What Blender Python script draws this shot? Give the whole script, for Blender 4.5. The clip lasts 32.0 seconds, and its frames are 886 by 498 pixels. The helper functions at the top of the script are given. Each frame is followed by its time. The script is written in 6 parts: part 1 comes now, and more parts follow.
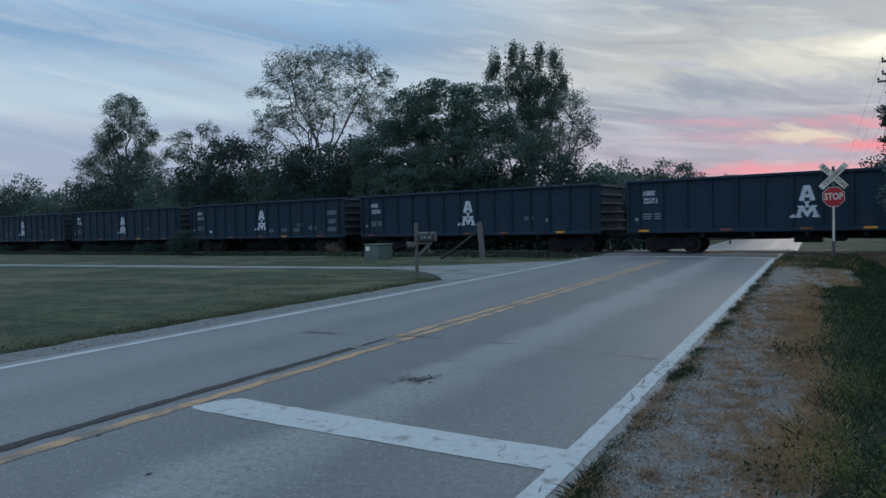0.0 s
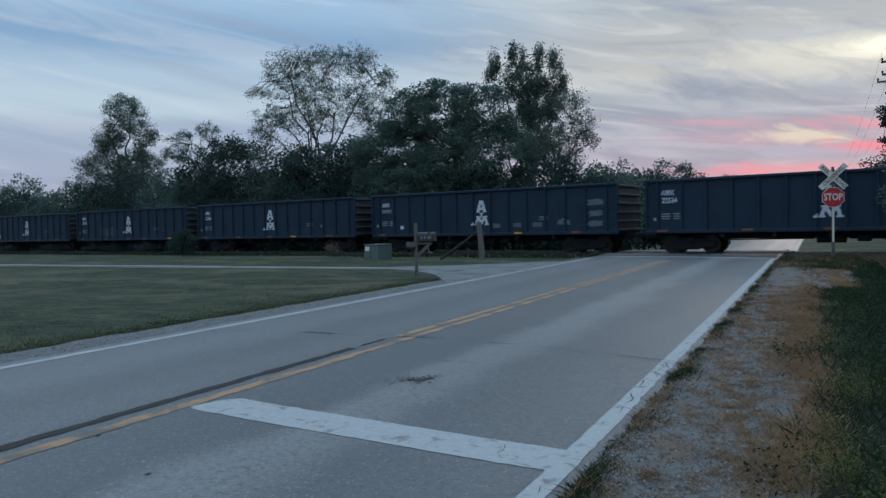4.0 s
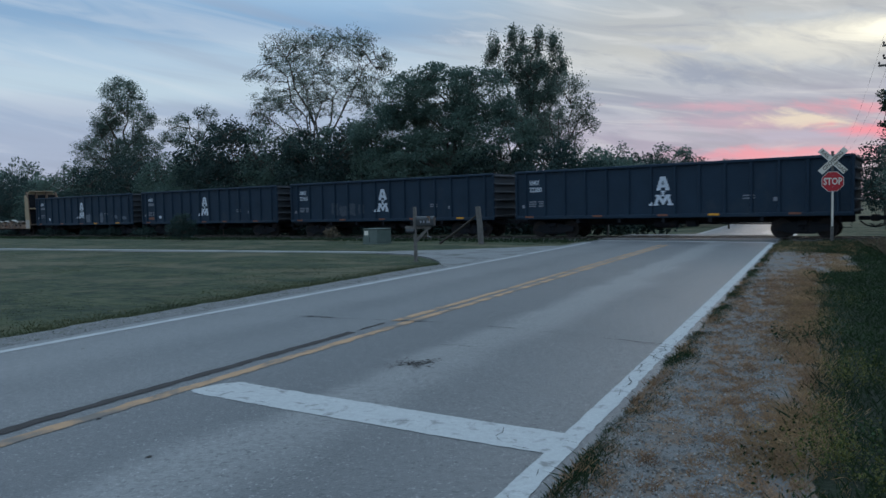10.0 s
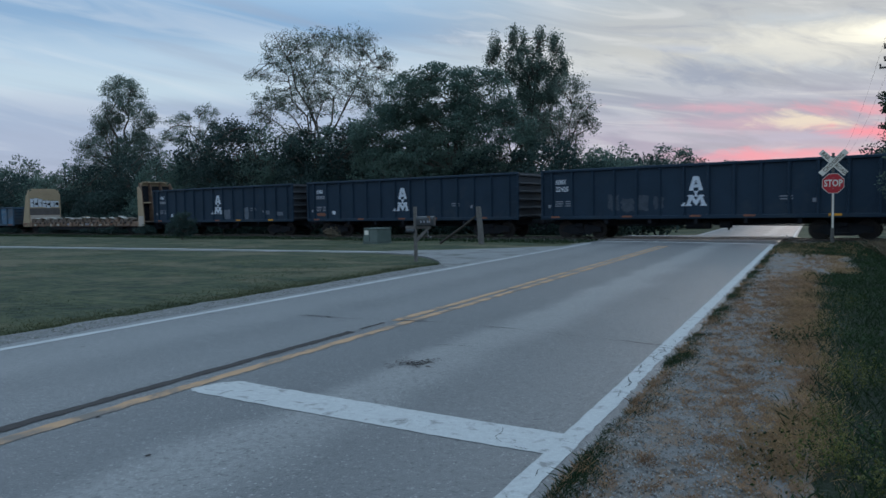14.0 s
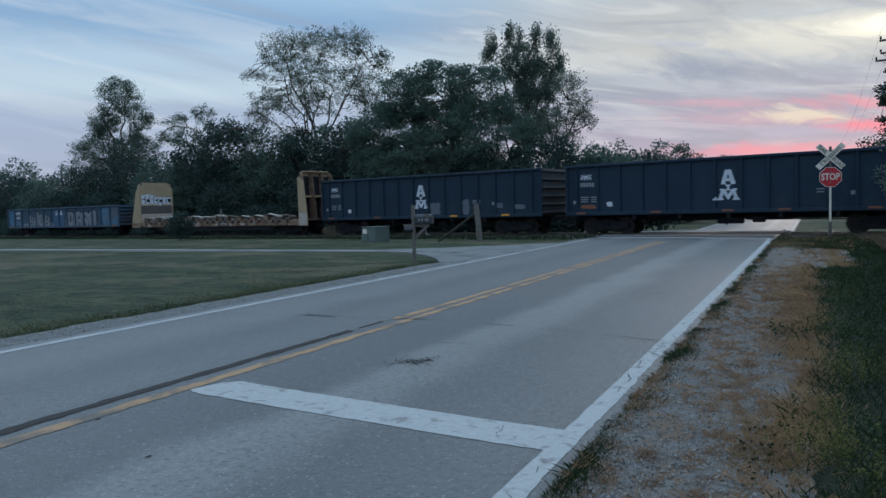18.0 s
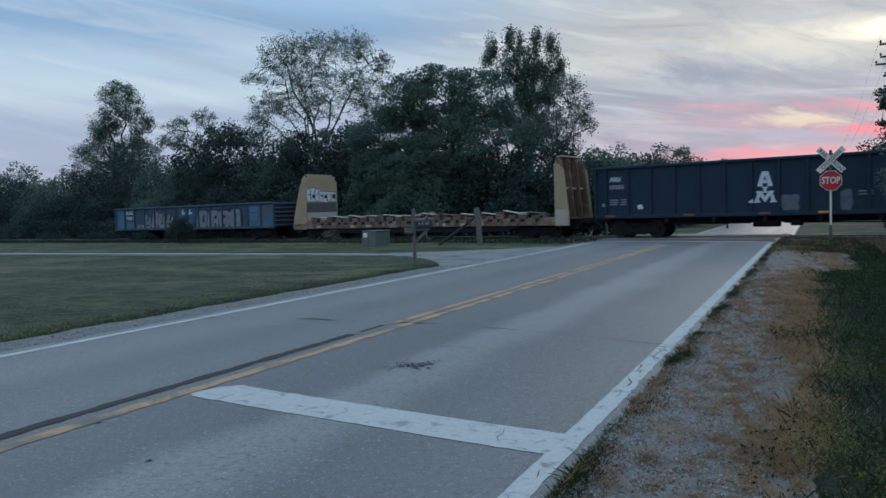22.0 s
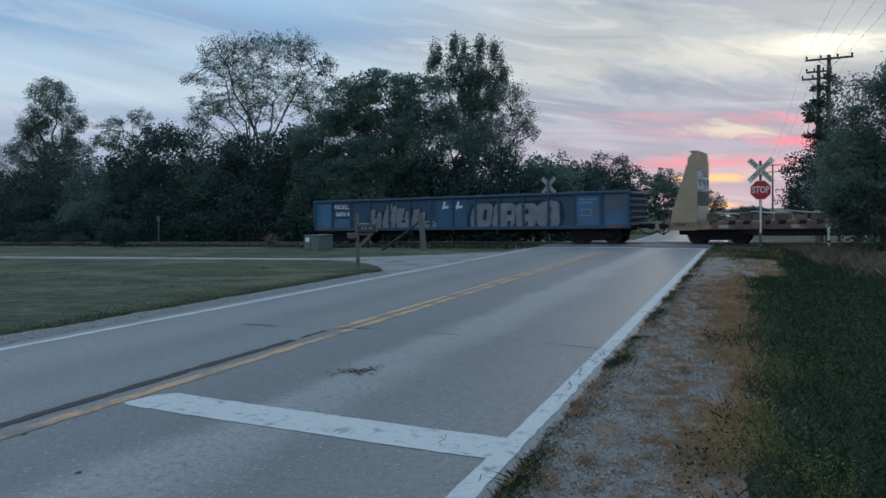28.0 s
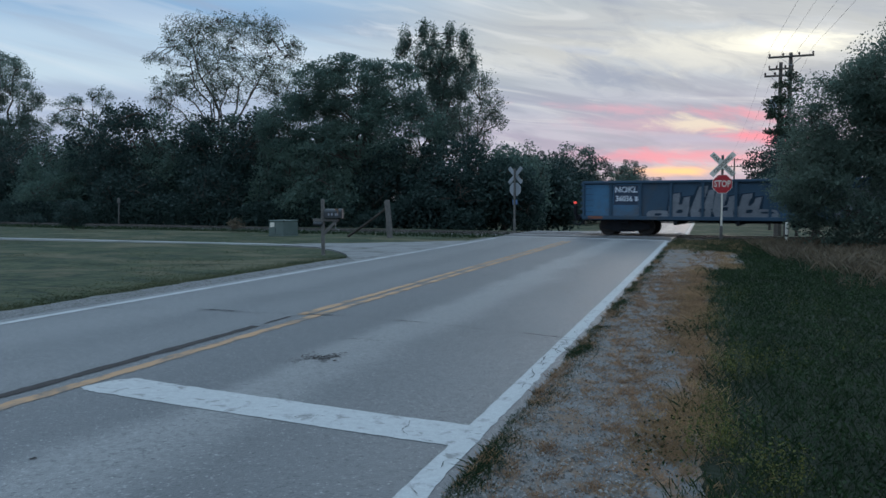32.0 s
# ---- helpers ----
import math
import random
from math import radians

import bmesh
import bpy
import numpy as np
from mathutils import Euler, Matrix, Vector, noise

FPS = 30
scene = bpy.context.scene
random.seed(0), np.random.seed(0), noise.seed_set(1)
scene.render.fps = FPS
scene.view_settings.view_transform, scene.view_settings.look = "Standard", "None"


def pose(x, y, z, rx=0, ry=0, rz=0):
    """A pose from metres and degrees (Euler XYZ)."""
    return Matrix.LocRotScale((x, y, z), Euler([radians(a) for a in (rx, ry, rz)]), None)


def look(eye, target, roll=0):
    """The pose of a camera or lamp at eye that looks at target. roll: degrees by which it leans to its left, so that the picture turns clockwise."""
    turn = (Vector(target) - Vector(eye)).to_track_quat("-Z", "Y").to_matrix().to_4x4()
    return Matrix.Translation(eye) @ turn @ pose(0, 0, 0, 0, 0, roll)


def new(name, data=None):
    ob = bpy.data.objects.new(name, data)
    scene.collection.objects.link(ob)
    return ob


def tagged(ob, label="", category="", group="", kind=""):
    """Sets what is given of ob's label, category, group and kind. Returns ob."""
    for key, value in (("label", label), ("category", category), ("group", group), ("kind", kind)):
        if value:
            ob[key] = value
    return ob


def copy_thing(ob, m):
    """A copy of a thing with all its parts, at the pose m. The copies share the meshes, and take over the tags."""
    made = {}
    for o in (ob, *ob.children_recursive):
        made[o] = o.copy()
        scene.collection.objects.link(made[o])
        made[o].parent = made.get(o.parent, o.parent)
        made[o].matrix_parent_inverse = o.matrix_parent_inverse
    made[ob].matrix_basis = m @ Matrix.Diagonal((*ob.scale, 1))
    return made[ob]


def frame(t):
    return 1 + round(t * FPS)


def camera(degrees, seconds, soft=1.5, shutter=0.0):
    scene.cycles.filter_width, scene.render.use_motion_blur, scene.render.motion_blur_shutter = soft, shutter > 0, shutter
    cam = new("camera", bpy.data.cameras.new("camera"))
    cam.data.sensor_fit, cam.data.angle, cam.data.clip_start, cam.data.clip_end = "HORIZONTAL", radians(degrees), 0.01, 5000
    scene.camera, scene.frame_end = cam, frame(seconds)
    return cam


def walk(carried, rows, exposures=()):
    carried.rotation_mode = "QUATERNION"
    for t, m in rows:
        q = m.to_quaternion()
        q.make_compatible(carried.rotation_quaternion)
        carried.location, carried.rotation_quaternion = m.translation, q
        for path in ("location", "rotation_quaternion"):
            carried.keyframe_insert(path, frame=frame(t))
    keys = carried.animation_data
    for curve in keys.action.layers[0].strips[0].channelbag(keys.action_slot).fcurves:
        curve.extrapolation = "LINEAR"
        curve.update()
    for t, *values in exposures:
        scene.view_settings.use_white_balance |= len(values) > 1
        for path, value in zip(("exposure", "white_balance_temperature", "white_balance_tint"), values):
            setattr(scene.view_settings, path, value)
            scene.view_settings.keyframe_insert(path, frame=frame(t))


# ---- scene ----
FOV = 63.6
EYE = (0.0, 0.0, 1.6)
cam = camera(FOV, 32.0, soft=1.5, shutter=0.5)
# the camera is held by hand on the shoulder: seconds and the turn about x, y, z
PATH = [
    (0, 88.061, 1.398, 27.607), (0.5, 88.040, 1.493, 27.604), (1, 87.974, 1.513, 27.634), (1.5, 87.888, 1.500, 27.657),
    (2, 87.836, 1.487, 27.655), (2.5, 87.812, 1.438, 27.623), (3, 87.812, 1.441, 27.608), (3.5, 87.884, 1.290, 27.612),
    (5.5, 88.710, 2.045, 27.625), (6, 88.776, 2.039, 27.835), (6.5, 88.584, 1.825, 27.985), (7, 88.205, 1.653, 28.108),
    (7.5, 87.787, 1.568, 28.158), (8, 87.444, 1.477, 28.050), (8.5, 87.218, 1.365, 27.776), (9, 87.100, 1.267, 27.605),
    (9.5, 86.927, 1.330, 27.548), (10, 86.812, 1.331, 27.508), (10.5, 86.738, 1.341, 27.472), (11, 86.690, 1.293, 27.416),
    (11.5, 86.699, 1.187, 27.406), (12, 86.700, 1.162, 27.424), (12.5, 86.743, 1.125, 27.436), (13, 86.834, 1.168, 27.462),
    (13.5, 86.977, 1.143, 27.533), (14, 86.808, 1.055, 27.535), (14.5, 86.624, 0.970, 27.604), (16.5, 86.441, 1.386, 27.338),
    (17, 86.477, 1.503, 27.321), (17.5, 86.558, 1.602, 27.331), (18, 86.639, 1.691, 27.368), (18.5, 86.679, 1.733, 27.443),
    (19, 86.714, 1.794, 27.508), (19.5, 86.776, 1.844, 27.558), (20, 86.849, 1.873, 27.570), (20.5, 86.949, 1.818, 27.580),
    (21, 86.997, 1.766, 27.576), (21.5, 86.994, 1.752, 27.511), (22, 86.937, 1.720, 27.406), (22.5, 86.899, 1.727, 27.255),
    (23, 86.900, 1.627, 27.135), (23.5, 86.929, 1.594, 27.088), (24, 87.044, 1.633, 27.012), (24.5, 87.195, 1.662, 26.831),
    (25, 87.412, 1.714, 26.537), (25.5, 87.567, 1.734, 26.205), (27.5, 87.440, 1.491, 23.494), (28, 87.237, 1.203, 22.896),
    (28.5, 86.928, 0.989, 22.389), (29, 86.632, 0.680, 21.907), (29.5, 86.697, 0.580, 21.491), (30, 86.838, 0.380, 21.116),
    (30.5, 86.712, 0.284, 20.773), (31, 86.487, 0.259, 20.532), (31.5, 86.292, 0.107, 20.371), (32, 86.230, 0.086, 20.236),
]
walk(cam, [(t, pose(*EYE, rx, ry, rz)) for t, rx, ry, rz in PATH], [(0.0, 0.26), (7.0, 0.26), (14.0, 0.37), (26.0, 0.37), (32.0, 0.44)])

# ---- light ----


def nodes_of(tree):
    def add(kind, **values):
        n = tree.nodes.new(kind)
        for key, v in values.items():
            n.inputs[key.replace("_", " ")].default_value = v
        return n
    return add, tree.links.new


def make_world():
    w = bpy.data.worlds.new("dusk_sky")
    scene.world = w
    w.use_nodes = True
    tree = w.node_tree
    tree.nodes.clear()
    add, link = nodes_of(tree)
    out = add("ShaderNodeOutputWorld")
    bg = add("ShaderNodeBackground", Strength=1.0)
    link(bg.outputs[0], out.inputs[0])
    co = add("ShaderNodeTexCoord")
    sep = add("ShaderNodeSeparateXYZ")
    link(co.outputs["Generated"], sep.inputs[0])

    def calc(op, a, b=None, c=None, clamp=False):
        n = tree.nodes.new("ShaderNodeMath")
        n.operation, n.use_clamp = op, clamp
        for i, v in enumerate((a, b, c)):
            if v is None:
                continue
            if isinstance(v, (int, float)):
                n.inputs[i].default_value = v
            else:
                link(v, n.inputs[i])
        return n.outputs[0]

    def ramp(fac, stops, smooth=True):
        n = tree.nodes.new("ShaderNodeValToRGB")
        n.color_ramp.interpolation = "EASE" if smooth else "LINEAR"
        els = n.color_ramp.elements
        while len(els) < len(stops):
            els.new(0.5)
        for e, (p, c) in zip(els, stops):
            e.position, e.color = p, ((c, c, c, 1) if isinstance(c, (int, float)) else (*c, 1))
        link(fac, n.inputs[0])
        return n.outputs[0]

    def mix(fac, a, b):
        n = tree.nodes.new("ShaderNodeMix")
        n.data_type = "RGBA"
        for sock, v in ((n.inputs[0], fac), (n.inputs[6], a), (n.inputs[7], b)):
            if isinstance(v, (int, float)):
                sock.default_value = v
            elif isinstance(v, tuple):
                sock.default_value = (*v, 1)
            else:
                link(v, sock)
        return n.outputs[2]

    x, y, z = sep.outputs[0], sep.outputs[1], sep.outputs[2]
    # azimuth from the road's line and elevation, in degrees
    A = calc("MULTIPLY", calc("ARCTAN2", x, y), 57.2958)
    E = calc("MULTIPLY", calc("ARCSINE", z), 57.2958)
    sky = add("ShaderNodeTexSky")
    sky.sky_type, sky.sun_disc = "NISHITA", False
    sky.sun_elevation, sky.sun_rotation = radians(1.0), radians(2.0)

    def clouds(ka, ke, slope, detail, shift, dist=0.5, rough=0.5):
        """Streaky noise: ka and ke scale azimuth and elevation, slope tilts the streaks."""
        comb = add("ShaderNodeCombineXYZ")
        link(calc("MULTIPLY_ADD", A, ka, shift), comb.inputs[0])
        link(calc("MULTIPLY", calc("MULTIPLY_ADD", A, slope, E), ke), comb.inputs[1])
        n = add("ShaderNodeTexNoise", Scale=1.0, Detail=detail, Roughness=rough, Distortion=dist)
        link(comb.outputs[0], n.inputs["Vector"])
        return n.outputs["Fac"]

    def spot(a0, e0, ra, re, slope=0.0, ragged=1.3, seed=0.0):
        """A soft cloud about (a0, e0) with ragged, streaky edges: 1 in the middle, 0 outside."""
        da = calc("ADD", A, -a0)
        de = calc("MULTIPLY_ADD", da, slope, calc("ADD", E, -e0))
        u, v = calc("DIVIDE", da, ra), calc("DIVIDE", de, re)
        d = calc("SQRT", calc("ADD", calc("MULTIPLY", u, u), calc("MULTIPLY", v, v)))
        n = clouds(0.20, 0.62, slope + 0.08, 8.0, seed, 1.3, 0.62)
        d = calc("MULTIPLY_ADD", calc("ADD", n, -0.5), ragged * 2.6, d)
        return ramp(d, [(0.0, 1.0), (1.3, 0.0)])

    def over(fac, amount, colour, under):
        return mix(calc("MULTIPLY", fac, amount), under, colour)

    wob = calc("MULTIPLY", calc("ADD", clouds(0.03, 0.16, 0.06, 3.0, 2.0), -0.5), 3.4)
    Ew = calc("ADD", E, wob)
    f = calc("DIVIDE", Ew, 60.0)
    base = ramp(f, [(0.0, (0.36, 0.375, 0.47)), (0.075, (0.31, 0.37, 0.49)), (0.12, (0.30, 0.375, 0.50)), (0.155, (0.41, 0.52, 0.61)), (0.185, (0.355, 0.475, 0.595)), (0.232, (0.20, 0.33, 0.50)), (0.285, (0.29, 0.44, 0.61)), (1.0, (0.62, 0.90, 1.22))])
    warm = ramp(f, [(0.0, (0.40, 0.36, 0.44)), (0.08, (0.33, 0.315, 0.40)), (0.125, (0.29, 0.315, 0.39)), (0.15, (0.31, 0.345, 0.395)), (0.185, (0.44, 0.455, 0.45)), (0.22, (0.40, 0.425, 0.44)), (0.28, (0.34, 0.395, 0.44)), (1.0, (0.62, 0.90, 1.22))])
    away = calc("ABSOLUTE", calc("ADD", A, -1.0))
    west = ramp(calc("DIVIDE", away, 60.0), [(0.2, 1.0), (0.62, 0.0)])
    col = mix(west, base, warm)
    # streaks of lighter and darker cloud, falling to the right
    streak = clouds(0.05, 0.42, 0.17, 5.0, 9.0, 0.8)
    col = over(ramp(streak, [(0.50, 0.0), (0.68, 1.0)]), 0.26, (0.60, 0.64, 0.68), col)
    col = over(ramp(streak, [(0.30, 1.0), (0.48, 0.0)]), 0.36, (0.25, 0.30, 0.40), col)
    col = over(spot(-22.0, 12.6, 6.0, 0.9, 0.17, 1.0, 4.0), 0.55, (0.62, 0.65, 0.68), col)
    wisp = clouds(0.09, 0.6, 0.16, 7.0, 19.0, 1.2, 0.58)
    wide = calc("MULTIPLY_ADD", west, 0.85, 0.15)
    col = over(calc("MULTIPLY", wide, ramp(wisp, [(0.52, 0.0), (0.70, 1.0)])), 0.34, (0.62, 0.63, 0.62), col)
    col = over(calc("MULTIPLY", wide, ramp(wisp, [(0.30, 1.0), (0.48, 0.0)])), 0.42, (0.24, 0.27, 0.34), col)
    # the pale bank with its bright break above the sunset, and grey gaps in it
    col = over(spot(-2.0, 10.9, 9.0, 2.2, 0.10, 0.7, 31.0), 0.7, (0.60, 0.61, 0.57), col)
    col = over(spot(-7.5, 9.6, 8.0, 1.5, 0.19, 0.9, 14.0), 0.85, (0.25, 0.295, 0.38), col)
    col = over(spot(-9.5, 11.6, 3.0, 0.5, 0.10, 0.8, 17.0), 0.45, (0.36, 0.41, 0.50), col)
    col = over(spot(0.5, 8.9, 4.5, 1.0, 0.10, 0.9, 24.0), 0.6, (0.42, 0.47, 0.52), col)
    col = over(spot(-6.0, 10.4, 5.5, 0.9, 0.16, 0.9, 27.0), 0.5, (0.34, 0.40, 0.48), col)
    col = over(spot(-1.5, 12.8, 7.0, 0.8, 0.10, 0.9, 29.0), 0.5, (0.41, 0.47, 0.52), col)
    col = over(spot(3.0, 11.4, 8.5, 1.5, 0.06, 0.8, 33.0), 0.7, (0.66, 0.655, 0.58), col)
    col = over(spot(5.0, 11.2, 5.5, 1.1, 0.05, 0.7, 34.0), 1.0, (0.90, 0.88, 0.74), col)
    col = over(spot(0.5, 8.6, 6.0, 0.8, 0.16, 1.0, 37.0), 0.55, (0.27, 0.30, 0.37), col)
    # rose and lilac streaks
    col = over(spot(-6.5, 7.1, 8.5, 0.55, 0.08, 0.8, 44.0), 0.55, (0.58, 0.32, 0.39), col)
    col = over(spot(2.6, 6.3, 5.5, 0.75, 0.15, 0.9, 64.0), 0.62, (0.72, 0.27, 0.33), col)
    col = over(spot(-5.2, 5.8, 8.0, 1.0, 0.06, 0.9, 54.0), 0.5, (0.50, 0.34, 0.41), col)
    col = over(spot(-0.8, 5.8, 6.0, 0.7, 0.07, 1.1, 74.0), 0.8, (0.66, 0.59, 0.47), col)
    col = over(spot(-1.0, 4.6, 8.0, 0.5, 0.03, 0.7, 76.0), 0.6, (0.37, 0.38, 0.49), col)
    col = over(spot(4.0, 4.7, 5.0, 0.7, 0.10, 0.9, 79.0), 0.75, (0.80, 0.22, 0.28), col)
    col = over(spot(-3.0, 3.4, 11.0, 0.8, 0.03, 0.8, 84.0), 0.8, (0.70, 0.26, 0.32), col)
    col = over(spot(-2.3, 2.3, 5.0, 0.6, -0.02, 0.5, 94.0), 1.0, (0.92, 0.54, 0.26), col)
    col = over(spot(-2.0, 1.2, 14.0, 0.55, 0.0, 0.5, 104.0), 0.8, (0.42, 0.35, 0.40), col)
    col = over(spot(-2.6, 0.2, 3.5, 0.5, 0.0, 0.4, 114.0), 1.0, (0.95, 0.55, 0.20), col)
    add_sky = tree.nodes.new("ShaderNodeMix")
    add_sky.data_type, add_sky.blend_type = "RGBA", "ADD"
    add_sky.inputs[0].default_value = 0.004
    link(col, add_sky.inputs[6])
    link(sky.outputs[0], add_sky.inputs[7])
    low = calc("LESS_THAN", z, -0.002)
    link(mix(low, add_sky.outputs[2], (0.05, 0.06, 0.075)), bg.inputs[0])


make_world()
sun = new("sun", bpy.data.lights.new("sun", "SUN"))
sun.data.energy, sun.data.angle, sun.data.color = 0.22, radians(16), (1.0, 0.84, 0.72)
sun.matrix_world = look((5, 150, 22), (0, 0, 0))

# ---- materials ----


def surface(name, colour, other=None, rough=0.7, metal=0.0, scale=8.0, fine=60.0, vary=0.5, bump=0.2, stain=None, stain_at=0.62, spec=0.3, relief=0.02, stretch=None):
    """A painted or natural surface: two colours mixed by coarse and fine noise, with stains and relief."""
    m = bpy.data.materials.new(name)
    m.use_nodes = True
    tree = m.node_tree
    add, link = nodes_of(tree)
    bsdf = tree.nodes["Principled BSDF"]
    bsdf.inputs["Roughness"].default_value, bsdf.inputs["Metallic"].default_value = rough, metal
    bsdf.inputs["Specular IOR Level"].default_value = spec
    co = add("ShaderNodeTexCoord")
    a, b = add("ShaderNodeTexNoise", Scale=scale, Detail=5.0), add("ShaderNodeTexNoise", Scale=fine, Detail=3.0)
    place = co.outputs["Object"]
    if stretch:
        st = tree.nodes.new("ShaderNodeVectorMath")
        st.operation = "MULTIPLY"
        st.inputs[1].default_value = stretch
        link(place, st.inputs[0])
        place = st.outputs[0]
    for n in (a, b):
        link(place, n.inputs["Vector"])
    s = tree.nodes.new("ShaderNodeMath")
    s.operation = "MULTIPLY_ADD"
    s.inputs[1].default_value = 0.5
    link(b.outputs["Fac"], s.inputs[0])
    h = tree.nodes.new("ShaderNodeMath")
    h.operation = "MULTIPLY"
    h.inputs[1].default_value = 0.5
    link(a.outputs["Fac"], h.inputs[0])
    link(h.outputs[0], s.inputs[2])
    r = add("ShaderNodeValToRGB")
    r.color_ramp.elements[0].position, r.color_ramp.elements[1].position = 0.5 - 0.22 * vary - 0.05, 0.5 + 0.22 * vary + 0.05
    other = other or tuple(c * 0.72 for c in colour)
    r.color_ramp.elements[0].color, r.color_ramp.elements[1].color = (*other, 1), (*colour, 1)
    link(s.outputs[0], r.inputs[0])
    last = r.outputs[0]
    if stain:
        c = add("ShaderNodeTexNoise", Scale=scale * 0.35, Detail=6.0, Roughness=0.65, Distortion=0.4)
        link(place, c.inputs["Vector"])
        k = add("ShaderNodeValToRGB")
        k.color_ramp.elements[0].position, k.color_ramp.elements[1].position = stain_at - 0.06, stain_at + 0.06
        link(c.outputs["Fac"], k.inputs[0])
        mx = tree.nodes.new("ShaderNodeMix")
        mx.data_type = "RGBA"
        link(k.outputs[0], mx.inputs[0])
        link(last, mx.inputs[6])
        mx.inputs[7].default_value = (*stain, 1)
        last = mx.outputs[2]
    link(last, bsdf.inputs["Base Color"])
    if bump:
        bp = add("ShaderNodeBump", Strength=bump, Distance=relief)
        link(s.outputs[0], bp.inputs["Height"])
        link(bp.outputs[0], bsdf.inputs["Normal"])
    return m


def foliage(name, dark, light, passing=0.35, patch=0.5, own=0.35):
    """Leaves: shades drift over the plants in patches, each leaf differs a little, and light passes through."""
    m = bpy.data.materials.new(name)
    m.use_nodes = True
    tree = m.node_tree
    add, link = nodes_of(tree)
    bsdf, out = tree.nodes["Principled BSDF"], tree.nodes["Material Output"]
    bsdf.inputs["Roughness"].default_value, bsdf.inputs["Specular IOR Level"].default_value = 0.6, 0.25
    geo = add("ShaderNodeNewGeometry")
    r = add("ShaderNodeValToRGB")
    r.color_ramp.elements[0].color, r.color_ramp.elements[1].color = (*dark, 1), (*light, 1)
    drift = add("ShaderNodeTexNoise", Scale=patch, Detail=3.0, Roughness=0.6)
    link(geo.outputs["Position"], drift.inputs["Vector"])
    spread = tree.nodes.new("ShaderNodeMapRange")
    spread.inputs[1].default_value, spread.inputs[2].default_value = 0.30, 0.70
    link(drift.outputs["Fac"], spread.inputs[0])
    both = add("ShaderNodeMix", Factor=own)
    link(spread.outputs[0], both.inputs[2])
    link(geo.outputs["Random Per Island"], both.inputs[3])
    link(both.outputs[0], r.inputs[0])
    link(r.outputs[0], bsdf.inputs["Base Color"])
    tl = add("ShaderNodeBsdfTranslucent")
    link(r.outputs[0], tl.inputs[0])
    mx = add("ShaderNodeMixShader", Fac=passing)
    link(bsdf.outputs[0], mx.inputs[1])
    link(tl.outputs[0], mx.inputs[2])
    link(mx.outputs[0], out.inputs[0])
    return m


def glowing(name, colour, power):
    m = surface(name, colour, bump=0)
    b = m.node_tree.nodes["Principled BSDF"]
    b.inputs["Emission Color"].default_value, b.inputs["Emission Strength"].default_value = (*colour, 1), power
    return m


